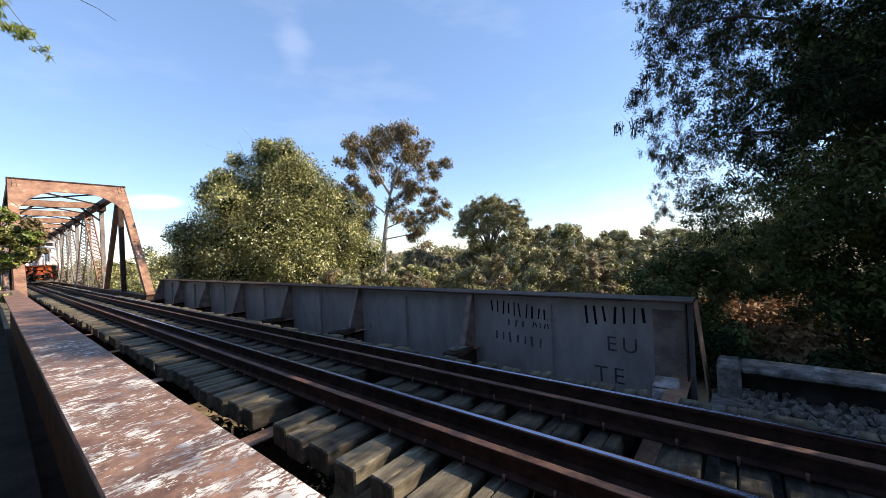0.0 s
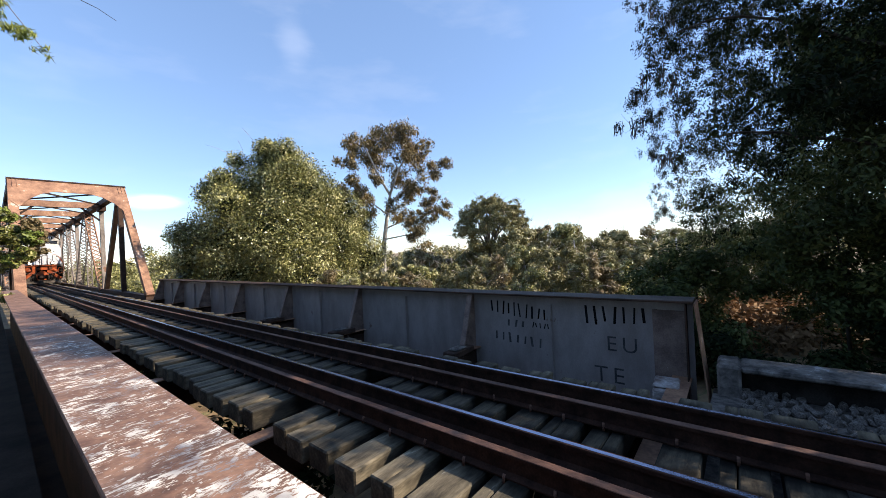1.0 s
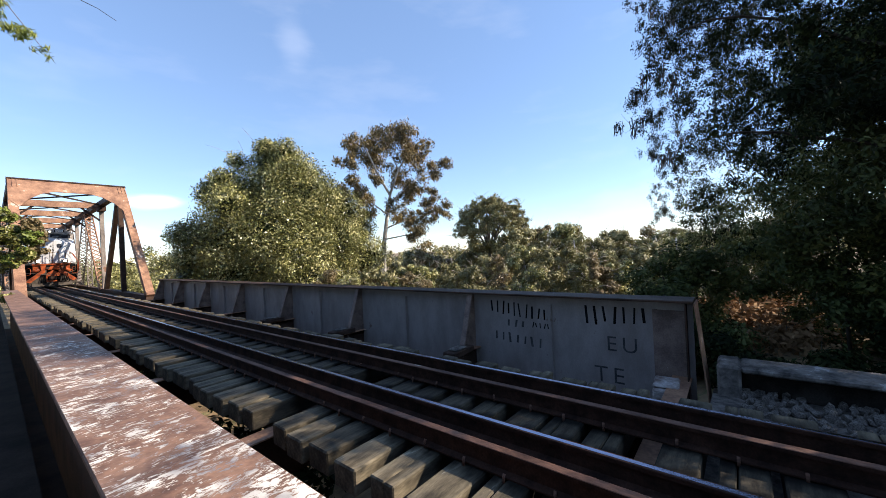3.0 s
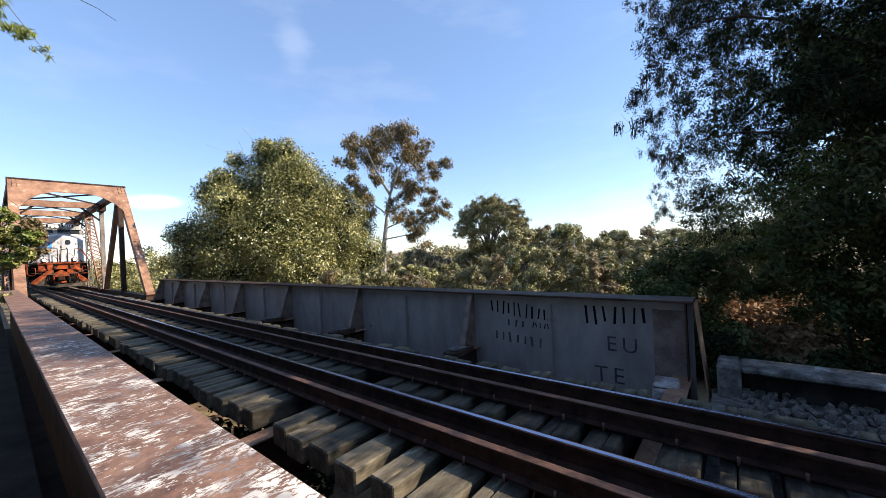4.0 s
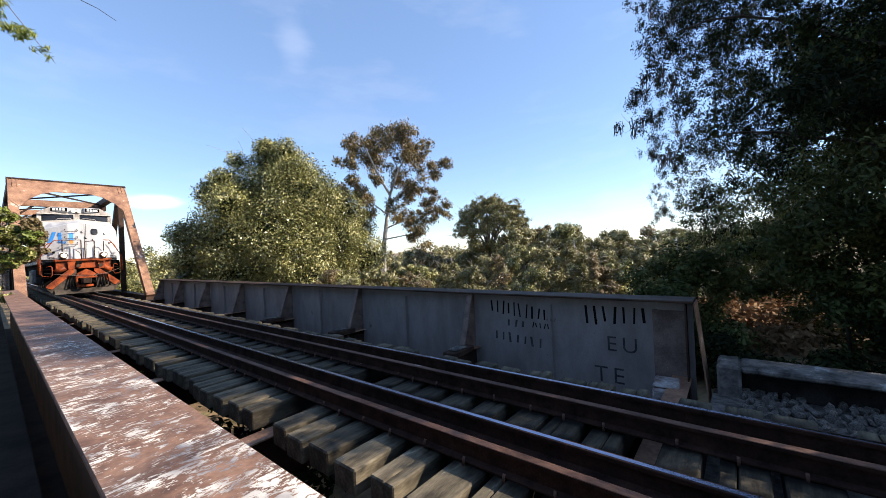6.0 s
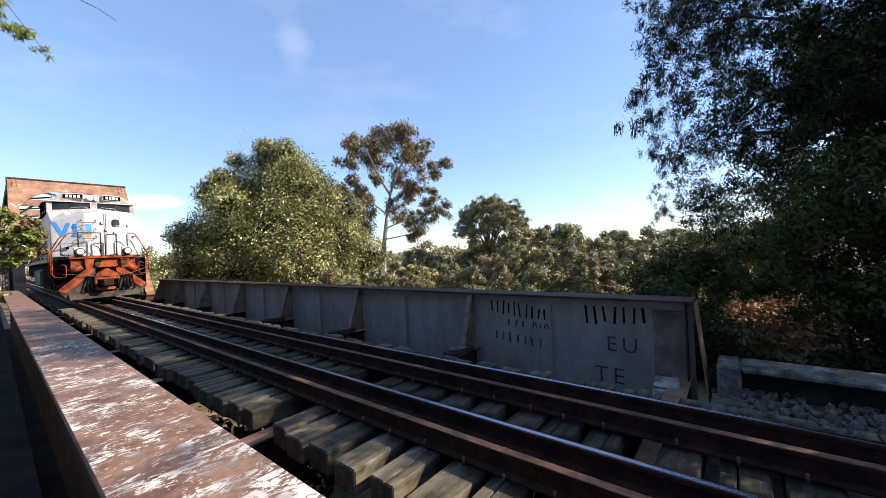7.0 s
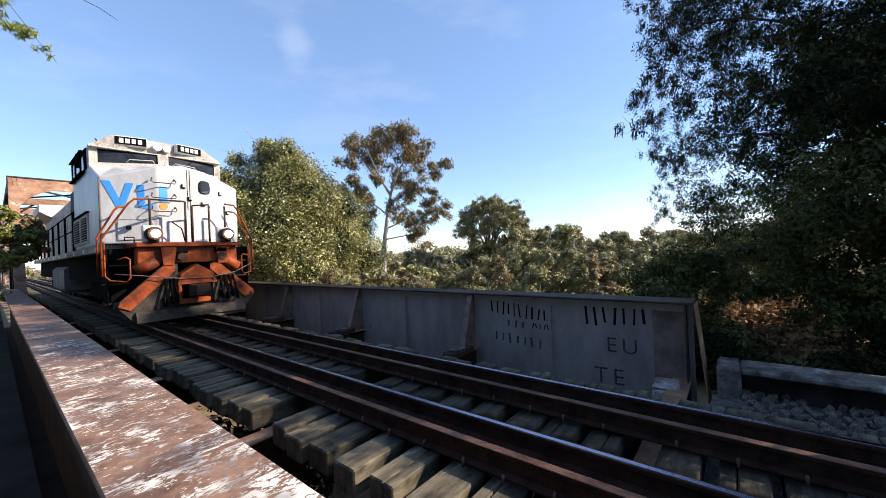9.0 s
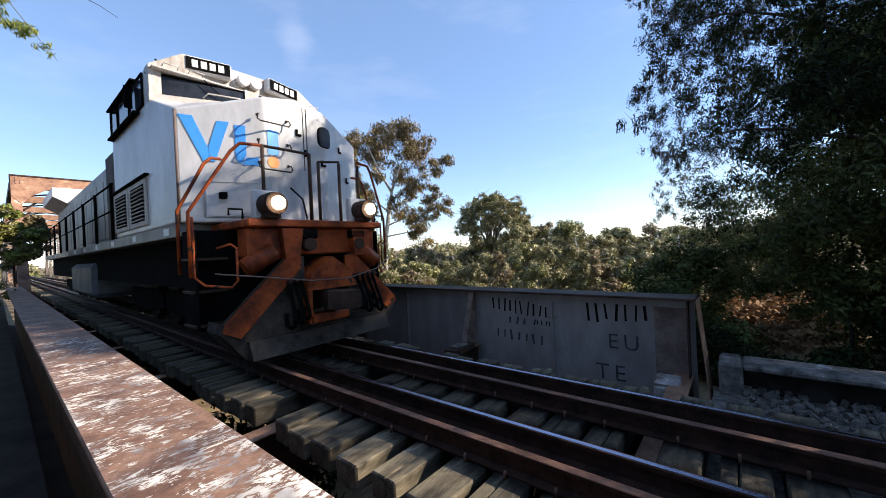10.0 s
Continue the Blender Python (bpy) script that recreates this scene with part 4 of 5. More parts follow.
# dark understorey behind the wall
g = np.random.default_rng(31)
for i in range(16):
    az = 82 + i * 1.9 + g.uniform(-0.6, 0.6)
    dist = g.uniform(16, 20) if 87 < az < 96 else g.uniform(8.5, 10.0) if az >= 96 else g.uniform(8.5, 13)
    top = 1.1 + dist * (float(np.interp(az, [82, 86, 89, 92, 96, 112], [0.0, 0.03, 0.035, 0.045, 0.09, 0.14])) + g.uniform(-0.02, 0.01))
    cx, cy = dist * math.sin(radians(az)), dist * math.cos(radians(az))
    th = empty("shade_bush", None, "dark green bush in deep shade behind the wall", "bush", "understorey")
    big = [(cx + g.uniform(-0.7, 0.7), cy + g.uniform(-0.7, 0.7), z, g.uniform(0.5, 0.75)) for z in np.arange(ground_z(cx, cy), top, 0.55)]
    limb(th, [(cx, cy, ground_z(cx, cy) - 0.1), (cx + 0.1, cy, (top + ground_z(cx, cy)) / 2), (cx, cy + 0.1, top - 0.3)], 0.03, BARK_DARK, "stem")
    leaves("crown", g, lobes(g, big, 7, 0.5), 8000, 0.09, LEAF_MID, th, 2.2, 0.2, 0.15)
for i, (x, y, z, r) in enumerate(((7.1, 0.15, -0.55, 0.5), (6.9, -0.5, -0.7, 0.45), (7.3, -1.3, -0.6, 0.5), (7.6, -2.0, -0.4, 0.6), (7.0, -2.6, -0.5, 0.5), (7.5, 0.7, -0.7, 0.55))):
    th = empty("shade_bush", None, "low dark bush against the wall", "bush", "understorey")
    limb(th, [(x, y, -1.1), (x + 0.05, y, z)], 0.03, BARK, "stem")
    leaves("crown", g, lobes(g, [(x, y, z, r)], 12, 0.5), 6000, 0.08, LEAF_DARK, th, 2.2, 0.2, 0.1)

th = empty("leaf_litter", None, "sunlit brown leaf litter and dry twigs on the bank", "leaf litter", kind="stuff")
bank = []
for i in range(60):
    az, dist = radians(g.uniform(86, 97)), g.uniform(9.3, 17)
    x, y = dist * math.sin(az), dist * math.cos(az)
    bank.append((x, y, ground_z(x, y) + 0.05, 0.9, 0.9, g.uniform(0.1, 0.4)))
leaves("dry_leaves", g, bank, 24000, 0.12, LEAF_LITTER, th, 1.8, 0.0, 0.1, "", 0.9)
twigs(th, g, bank, 120, 0.9, 0.008, BARK)

# leaf mass added to darken the gap below the bridge like deep shade
th = empty("undergrowth", None, "added dark foliage standing in for the shade below the bridge", "undergrowth", kind="stuff")
big = [(g.uniform(-0.5, 6.0), yy, g.uniform(-2.6, -2.0), g.uniform(0.7, 1.0)) for yy in np.arange(0.8, 26, 0.35)]
leaves("foliage", g, lobes(g, big, 6, 0.6), 26000, 0.2, LEAF_DARK, th, 2.0, 0.2, 0.1)

# creeper on the truss foot and the branch hanging in overhead
VINE = [(0.35, 19, 3.3, 0.34), (0.67, 19.73, 2.79, 0.4), (0.86, 18.35, 2.5, 0.3), (0.36, 19.31, 2.37, 0.42), (0.65, 18.04, 1.93, 0.29), (1.03, 20.13, 3.03, 0.19), (0.42, 18.78, 1.68, 0.26), (0.1, 19.3, 2.6, 0.6), (-0.3, 19.5, 1.6, 0.8), (-0.2, 19.4, 0.6, 0.7)]
th = empty("creeper", None, "green creeper hanging beside the truss portal", "climbing plant", "trees")
limb(th, [(-0.3, 19.6, -0.35), (-0.1, 19.5, 1.2), (0.3, 19.3, 2.8)], 0.05, BARK, "stem")
leaves("crown", g, lobes(g, VINE, 12, 0.36), 9000, 0.11, LEAF_BUSH, th, 1.8, 0.3, 0.2)
# brighter leaf colour painted in for the sun on the creeper
leaves("sunlit_leaves", g, lobes(g, VINE[:7], 8, 0.45), 5000, 0.10, LEAF_BRIGHT, th, 1.8, 0.3, 0.2)
DRY_VINE = [(0.96, 19.2, 2.95, 0.32), (1.05, 19.2, 2.45, 0.3), (0.96, 19.2, 2.06, 0.32), (0.79, 19.2, 1.86, 0.34), (1.0, 19.2, 2.71, 0.28)]
leaves("withered_leaves", g, lobes(g, DRY_VINE, 9, 0.45), 5500, 0.10, LEAF_DRY, th, 1.8, 0.6, 0.1, "yellowing dry leaves", 1.0)
th = empty("hanging_branch", None, "fresh green feathery branch hanging overhead", "branch", "trees")
limb(th, [(-1.2, 3.6, 3.9), (-0.3, 3.9, 3.7), (0.1, 4.0, 3.33), (0.3, 4.05, 3.05)], 0.005, BARK, "stem")
limb(th, [(-0.3, 3.9, 3.7), (0.37, 3.98, 3.52), (0.48, 3.97, 3.51), (0.60, 3.95, 3.475), (0.71, 3.94, 3.42)], 0.004, BARK_DARK, "twig")
FEATHER = [(0.09, 4, 3.31, 0.06), (0.17, 4.15, 3.23, 0.07), (0.22, 3.96, 3.10, 0.07), (0.13, 4.06, 3.13, 0.06), (0.27, 3.98, 3.02, 0.05), (0.33, 4.1, 3.02, 0.03), (0.05, 4, 3.2, 0.08), (-0.1, 4, 3.4, 0.15)]
leaves("foliage", g, lobes(g, FEATHER, 5, 0.6), 1100, 0.055, LEAF_BRIGHT, th, 6.5, 2.2, 0.0, "", 1.0)


# ---------------------------------------------------------------- locomotive
GLASS = mat("dark_cab_glass", (0.010, 0.012, 0.016), (0.03, 0.035, 0.045), 2.0, 0.12, 0.0, 0.0, spec=0.2)
BLACK = mat("black_rubber_and_grime", (0.003, 0.003, 0.003), (0.008, 0.0075, 0.007), 4.0, 0.92, 0.0, 0.2, spec=0.03)
GREY_DUST = mat("dusty_grey_plough", (0.018, 0.014, 0.011), (0.075, 0.06, 0.047), 2.5, 0.85, 0.0, 0.2, spec=0.2)
CREAM = mat("dirty_cream_trim", (0.36, 0.33, 0.29), (0.55, 0.51, 0.46), 2.0, 0.6, 0.0, 0.1)
DIRTY = mat("grime_streaked_white", (0.20, 0.165, 0.135), (0.46, 0.43, 0.39), 2.2, 0.5, 0.0, 0.0, fine=16, stretch=(1.5, 1, 0.6), grain=0.3)
BLUE = mat("bright_blue_paint", (0.035, 0.27, 0.70), (0.05, 0.33, 0.80), 2.0, 0.45, 0.0, 0.03, grain=0.1)
AMBER = mat("amber_paint", (0.70, 0.20, 0.035), (0.80, 0.26, 0.05), 2.0, 0.5, 0.0, 0.03, grain=0.1)
DIGIT = mat("white_lettering", (0.75, 0.75, 0.72), (0.85, 0.85, 0.82), 2.0, 0.6, 0.0, 0.0)
LENS = bpy.data.materials.new("lit_lamp_lens")
LENS.use_nodes = True
LENS.node_tree.nodes["Principled BSDF"].inputs["Emission Color"].default_value = (1.0, 0.86, 0.62, 1)
LENS.node_tree.nodes["Principled BSDF"].inputs["Emission Strength"].default_value = 14.0
LENS_SOFT = LENS.copy()
LENS_SOFT.name = "dim_lamp_lens"
LENS_SOFT.node_tree.nodes["Principled BSDF"].inputs["Emission Strength"].default_value = 1.2

TANK = mat("dusty_grey_tank_paint", (0.05, 0.05, 0.052), (0.13, 0.13, 0.135), 1.5, 0.6, 0.0, 0.1, spec=0.3)
HOOD = mat("grimy_grey_hood_paint", (0.07, 0.065, 0.06), (0.22, 0.21, 0.20), 1.1, 0.5, 0.0, 0.0, fine=12, stretch=(1, 1, 0.4), grain=0.25)

NOSE_PLAN = [(-1.46, 1.27), (-0.50, 0.80), (0.50, 0.80), (1.46, 1.27)]


def nose_y(x):
    return float(np.interp(x, [p[0] for p in NOSE_PLAN], [p[1] for p in NOSE_PLAN]))


def nose_top(x):
    return float(np.interp(abs(x), [0.0, 0.5, 1.46], [3.80, 3.70, 3.41]))


def on_nose(outline, lift=0.006, thick=0.004):
    """A thin plate with an (x, z) outline, laid on the bent nose face."""
    bm = bmesh.new()
    front = [bm.verts.new((x, nose_y(x) - lift - thick, z)) for x, z in outline]
    back = [bm.verts.new((x, nose_y(x) - lift + 0.004, z)) for x, z in outline]
    bm.faces.new(front)
    bm.faces.new(back[::-1])
    n = len(outline)
    for i in range(n):
        bm.faces.new((front[i], front[(i + 1) % n], back[(i + 1) % n], back[i]))
    bmesh.ops.recalc_face_normals(bm, faces=bm.faces)
    return bm


def disc_outline(cx, cz, rx, rz, n=20, power=1.0):
    out = []
    for i in range(n):
        a = 2 * math.pi * i / n
        c, s = math.cos(a), math.sin(a)
        out.append((cx + rx * math.copysign(abs(c) ** power, c), cz + rz * math.copysign(abs(s) ** power, s)))
    return out


def outline_bar(outline, r):
    """A thin bead along a closed outline on the nose."""
    pts = [(x, nose_y(x) - 0.008, z) for x, z in outline]
    return rod(bmesh.new(), pts + [pts[0]], r, 5)


def locomotive():
    th = empty("locomotive", pose(CENTRE, 20, 0), "white and orange diesel locomotive with dusty grimy paint, lamps lit", "locomotive")
    P = lambda name, bm, m, label="", parent=th: part(name, bm, m, parent, label)

    # nose: bent face, sloping top, sides
    bm = bmesh.new()
    xs = [-1.46, -1.0, -0.5, 0.0, 0.5, 1.0, 1.46]
    lo = [bm.verts.new((x, nose_y(x), 1.88)) for x in xs]
    up = [bm.verts.new((x, nose_y(x), nose_top(x))) for x in xs]
    bk = [bm.verts.new((x, 2.16 + 0.30 * abs(x) / 1.46, 4.02 - 0.14 * abs(x) / 1.46)) for x in xs]
    bb = [bm.verts.new((x, 2.9, 1.88)) for x in xs]
    bt = [bm.verts.new((x, 2.9, 3.8)) for x in xs]
    for a, b in ((lo, up), (up, bk), (bk, bt), (bt, bb), (bb, lo)):
        for i in range(6):
            bm.faces.new((a[i], a[i + 1], b[i + 1], b[i]))
    for i in (0, 6):
        bm.faces.new((lo[i], up[i], bk[i], bt[i], bb[i]))
    bmesh.ops.recalc_face_normals(bm, faces=bm.faces)
    bmesh.ops.bevel(bm, geom=[e for e in bm.edges if e.calc_face_angle(0) > 0.3], offset=0.03, segments=2, affect="EDGES", profile=0.5)
    nose = P("nose", bm, WHITE, "white nose with a slightly pointed face")
    # cab box with the roof's shape
    bm = bmesh.new()
    sec = [(-1.46, 1.88), (-1.46, 4.40), (-1.0, 4.72), (-0.4, 4.76), (0.4, 4.76), (1.0, 4.72), (1.46, 4.40), (1.46, 1.88)]
    prism(bm, sec, "y", 2.62, 5.2)
    bmesh.ops.bevel(bm, geom=[e for e in bm.edges if e.calc_face_angle(0) > 0.3], offset=0.03, segments=2, affect="EDGES", profile=0.5)
    cab = P("cab", bm, WHITE, "white driver's cab with dark side windows")
    # front fascia above the windshield
    bm = bmesh.new()
    prism(bm, [(-1.46, 4.34), (-1.46, 4.41), (-1.0, 4.73), (1.0, 4.73), (1.46, 4.41), (1.46, 4.34)], "y", 2.40, 2.63)
    P("fascia", bm, DIRTY, parent=cab)
    P("visor", boxed(-1.44, 1.44, 2.28, 2.42, 4.335, 4.365, 0.008), CREAM, parent=cab)
    # windshield panes, posts and sill
    for s in (-1, 1):
        bm = bmesh.new()
        q = [(s * 0.13, 2.24, 4.06), (s * 1.30, 2.43, 3.97), (s * 1.30, 2.43, 4.29), (s * 0.13, 2.27, 4.33)]
        f = [bm.verts.new(v) for v in q]
        b = [bm.verts.new((v[0], v[1] + 0.02, v[2])) for v in q]
        bm.faces.new(f), bm.faces.new(b[::-1])
        for i in range(4):
            bm.faces.new((f[i], f[(i + 1) % 4], b[(i + 1) % 4], b[i]))
        bmesh.ops.recalc_face_normals(bm, faces=bm.faces)
        ws = P("windshield", bm, GLASS, "dark reflecting windshield pane", cab)
        P("gasket", rod(bmesh.new(), [(v[0], v[1] - 0.008, v[2]) for v in q] + [(q[0][0], q[0][1] - 0.008, q[0][2])], 0.014, 5), BLACK, "", cab)
        bar_pts = [(s * 0.2, 2.20, 4.08), (s * 0.25, 2.14, 4.13), (s * 0.72, 2.2, 4.10), (s * 0.78, 2.26, 4.03)]
        P("grab_rail", rod(bmesh.new(), bar_pts, 0.012, 5), CREAM, "", cab)
        P("wiper", rod(bmesh.new(), [(s * 0.75, 2.27, 4.34), (s * 0.62, 2.24, 4.20), (s * 0.5, 2.24, 4.14)], 0.009, 4), BLACK, "", cab)
        P("corner_post", bar(bmesh.new(), (s * 1.38, 2.47, 3.84), (s * 1.38, 2.47, 4.36), 0.16, 0.14, (0, 1, 0)), DIRTY, "", cab)
        P("windshield_sill", bar(bmesh.new(), (s * 0.0, 2.18, 4.03), (s * 1.46, 2.46, 3.905), 0.10, 0.10), CREAM, "", cab)
    P("centre_post", bar(bmesh.new(), (0, 2.26, 3.98), (0, 2.3, 4.36), 0.24, 0.1, (0, 1, 0)), DIRTY, "", cab)
    # number boards turned outwards, with plain bars for the figures
    for s in (-1, 1):
        m = pose(s * 0.64, 2.38, 4.61, 0, 0, s * 13)
        nb = P("number_board", boxed(-0.34, 0.34, -0.06, 0.10, -0.13, 0.13, 0.03, m), WHITE, "", cab)
        P("board_face", boxed(-0.315, 0.315, -0.068, -0.0605, -0.10, 0.10, 0.0, m), BLACK, "dark board with white bars", nb)
        for i in range(4):
            P("figure_bar", boxed(-0.235 + i * 0.125, -0.15 + i * 0.125, -0.073, -0.0685, -0.058, 0.058, 0.0, m), DIGIT, "", nb)
    for s in (-1, 1):
        lamp = P("headlight", drum(bmesh.new(), (s * 0.105, 2.34, 4.55), (0, 1, 0), 0.098, 0.16), WHITE, "", cab)
        P("lens", drum(bmesh.new(), (s * 0.105, 2.256, 4.55), (0, 1, 0), 0.08, 0.012), LENS_SOFT, "", lamp)
    for x in (-1.2, -0.85, 0.9, 1.25):
        P("grab_iron", rod(bmesh.new(), [(x - 0.1, 2.33, 4.40), (x - 0.1, 2.25, 4.42), (x + 0.1, 2.25, 4.42), (x + 0.1, 2.33, 4.40)], 0.008, 5), CREAM, "", cab)
    # cab side windows, mirrors and battery-box louvres
    for s in (-1, 1):
        X = s * 1.46
        for y0, y1 in ((2.72, 3.58), (3.62, 4.50), (4.54, 5.14)):
            win = P("side_window", boxed(X - s * 0.012, X + s * 0.012, y0, y1, 3.86, 4.36, 0.0), GLASS, "", cab)
            P("window_frame", rod(bmesh.new(), [(X + s * 0.016, y0, 3.86), (X + s * 0.016, y1, 3.86), (X + s * 0.016, y1, 4.36), (X + s * 0.016, y0, 4.36), (X + s * 0.016, y0, 3.86)], 0.018, 4), BLACK, "", win)
        P("sun_shade", boxed(min(X, X + s * 0.09), max(X, X + s * 0.09), 3.1, 5.1, 4.36, 4.39, 0.004), BLACK, "", cab)
        P("mirror", boxed(min(X + s * 0.03, X + s * 0.14), max(X + s * 0.03, X + s * 0.14), 3.28, 3.31, 3.95, 4.32, 0.005), BLACK, "", cab)
        P("arm_rest", boxed(min(X, X + s * 0.09), max(X, X + s * 0.09), 3.0, 5.1, 3.80, 3.84, 0.005), BLACK, "", cab)
        for y0 in (2.75, 4.0):
            lv = P("louvre_panel", boxed(min(X, X + s * 0.03), max(X, X + s * 0.03), y0, y0 + 1.15, 1.97, 2.72, 0.01), CREAM, "slatted vent door on the cab side", cab)
            # raised black plate paints the shade inside the vent
            P("vent_shade", boxed(min(X, X + s * 0.034), max(X, X + s * 0.034), y0 + 0.12, y0 + 1.0, 2.05, 2.64), BLACK, "", lv)
            for i in range(9):
                z = 2.08 + i * 0.063
                P("slat", bar(bmesh.new(), (X + s * 0.045, y0 + 0.12, z), (X + s * 0.045, y0 + 1.0, z), 0.03, 0.012), CREAM, "", lv)
        P("panel_trim", boxed(min(X, X + s * 0.06), max(X, X + s * 0.06), 2.65, 5.2, 2.745, 2.775, 0.004), BLACK, "", cab)
    P("antenna", rod(bmesh.new(), [(-1.25, 2.7, 4.50), (-1.27, 2.69, 4.61), (-1.30, 2.68, 4.63)], 0.016, 5), BLACK, "", cab)
    P("roof_horn", boxed(-0.2, 0.2, 3.4, 3.9, 4.75, 4.84, 0.03), CREAM, "", cab)

    # nose fittings
    door = P("nose_door", on_nose([(0.17, 1.95), (0.5, 1.95), (0.78, 1.95), (0.78, 2.62), (0.5, 2.62), (0.17, 2.62)], 0.012), WHITE, "white access door in the nose", nose)
    P("door_edge", outline_bar([(0.17, 1.95), (0.78, 1.95), (0.78, 2.62), (0.17, 2.62)], 0.006), BLACK, "", door)
    P("panel_seam", rod(bmesh.new(), [(0.17, nose_y(0.17) - 0.004, 1.9), (0.17, nose_y(0.17) - 0.004, 3.7)], 0.007, 5), BLACK, "", nose)
    P("panel_seam", rod(bmesh.new(), [(0.115, nose_y(0.115) - 0.004, 2.7), (0.115, nose_y(0.115) - 0.004, 3.7)], 0.006, 5), BLACK, "", nose)
    w = P("oval_window", on_nose(disc_outline(0.50, 3.30, 0.125, 0.155, 24, 0.6), 0.022, 0.006), GLASS, "small dark rounded window in the nose", nose)
    P("gasket", outline_bar(disc_outline(0.50, 3.30, 0.130, 0.160, 24, 0.6), 0.012), BLACK, "", w)
    hatch = P("hatch", on_nose([(-1.18, 1.97), (-0.62, 1.97), (-0.62, 2.42), (-1.18, 2.42)], 0.006, 0.012), WHITE, "white hatch with a latch", nose)
    P("hatch_edge", outline_bar([(-1.2, 1.95), (-0.6, 1.95), (-0.6, 2.44), (-1.2, 2.44)], 0.007), CREAM, "", hatch)
    P("latch", boxed(-1.06, -0.97, 0.95, 1.03, 2.20, 2.29, 0.008), BLACK, "", hatch)
    for x, z in ((0.0, 3.28), (0.13, 2.98), (0.42, 2.86), (0.9, 3.2), (1.1, 2.7)):
        P("hinge", on_nose([(x - 0.015, z - 0.05), (x + 0.07, z - 0.05), (x + 0.07, z - 0.02), (x + 0.015, z - 0.02), (x + 0.015, z + 0.05), (x - 0.015, z + 0.05)], 0.006, 0.02), BLACK, "", nose)
    # ladder irons
    for z in (3.38, 3.02, 2.70):
        y = nose_y(-0.5)
        pts = [(-0.60, y, z + 0.03), (-0.62, y - 0.1, z + 0.02), (-0.64, y - 0.11, z - 0.05), (-0.60, y - 0.12, z - 0.08), (-0.18, y - 0.12, z - 0.08), (-0.15, y - 0.11, z - 0.04), (-0.16, y - 0.08, z + 0.02), (-0.16, y, z + 0.03)]
        P("ladder_iron", rod(bmesh.new(), pts, 0.011, 6), DARK_STEEL, "bent grab iron", nose)
        for x in (-0.60, -0.16):
            P("ladder_foot", boxed(x - 0.014, x + 0.014, y - 0.02, y + 0.0, z + 0.01, z + 0.05, 0.004), DARK_STEEL, "", nose)
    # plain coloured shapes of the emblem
    for shape, lift in (([(-1.43, 3.34), (-1.285, 3.33), (-1.07, 2.72), (-1.19, 2.72)], 0.006), ([(-1.12, 2.72), (-1.065, 2.72), (-0.90, 3.28), (-1.03, 3.285), (-1.13, 2.92)], 0.009),
                        ([(-0.84, 3.25), (-0.72, 3.25), (-0.72, 2.82), (-0.78, 2.70), (-0.82, 2.74), (-0.84, 2.80)], 0.006), ([(-0.71, 2.80), (-0.58, 2.80), (-0.58, 2.69), (-0.77, 2.69)], 0.006),
                        ([(-0.46, 3.23), (-0.30, 3.23), (-0.30, 2.87), (-0.46, 2.87)], 0.006)):
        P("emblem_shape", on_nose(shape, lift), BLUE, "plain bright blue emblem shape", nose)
    P("corner_trim", rod(bmesh.new(), [(-1.45, 1.285, 1.9), (-1.45, 1.285, 3.4)], 0.022, 6), SPLICE, "grimy brown corner edge", nose)
    P("emblem_dot", on_nose(disc_outline(-0.385, 2.76, 0.085, 0.085)), AMBER, "orange round dot", nose)

    # platform, end beam, handrails
    plat = P("platform", boxed(-1.06, 1.06, 0.16, 1.4, 1.76, 1.86, 0.015), ORANGE, "grimy orange front platform")
    P("end_sill", boxed(-1.02, 1.02, 0.30, 0.6, 1.38, 1.755, 0.02), ORANGE, "", plat)
    P("back_plate", boxed(-1.40, 1.40, 0.85, 1.3, 0.5, 1.755, 0.01), BLACK, "", plat)
    for x in (-0.62, 0.50):
        P("bracket", prism(bmesh.new(), [(x, 1.74), (x + 0.30, 1.74), (x + 0.24, 1.34), (x + 0.04, 1.34)], "y", 0.18, 0.4), ORANGE, "", plat)
    for x in (-0.22, 0.62):
        P("receptacle", drum(bmesh.new(), (x, 0.24, 1.52), (0, 1, 0), 0.09, 0.16, 14), DARK_STEEL, "", plat)
        P("receptacle_cap", boxed(x - 0.13, x + 0.13, 0.18, 0.32, 1.60, 1.74, 0.02), BLACK, "", plat)
    for s in (-1, 1):
        X = s
        hl = P("ditch_light", drum(bmesh.new(), (X * 0.74, 0.22, 2.05), (0, 1, 0), 0.15, 0.26, 22), DARK_STEEL, "lit lamp in a round dark brown housing", plat)
        P("lamp_box", boxed(X * 0.74 - 0.17, X * 0.74 + 0.17, 0.30, 0.42, 1.865, 2.25, 0.02), WHITE, "", hl)
        P("lamp_bracket", boxed(X * 0.74 - 0.09, X * 0.74 + 0.09, 0.12, 0.32, 1.865, 1.94, 0.01), DARK_STEEL, "", hl)
        P("lamp_rim", drum(bmesh.new(), (X * 0.74, 0.07, 2.05), (0, 1, 0), 0.14, 0.06, 22), DARK_STEEL, "", hl)
        P("lens", drum(bmesh.new(), (X * 0.74, 0.006, 2.05), (0, 1, 0), 0.088, 0.02, 20), LENS, "glowing warm lens", hl)
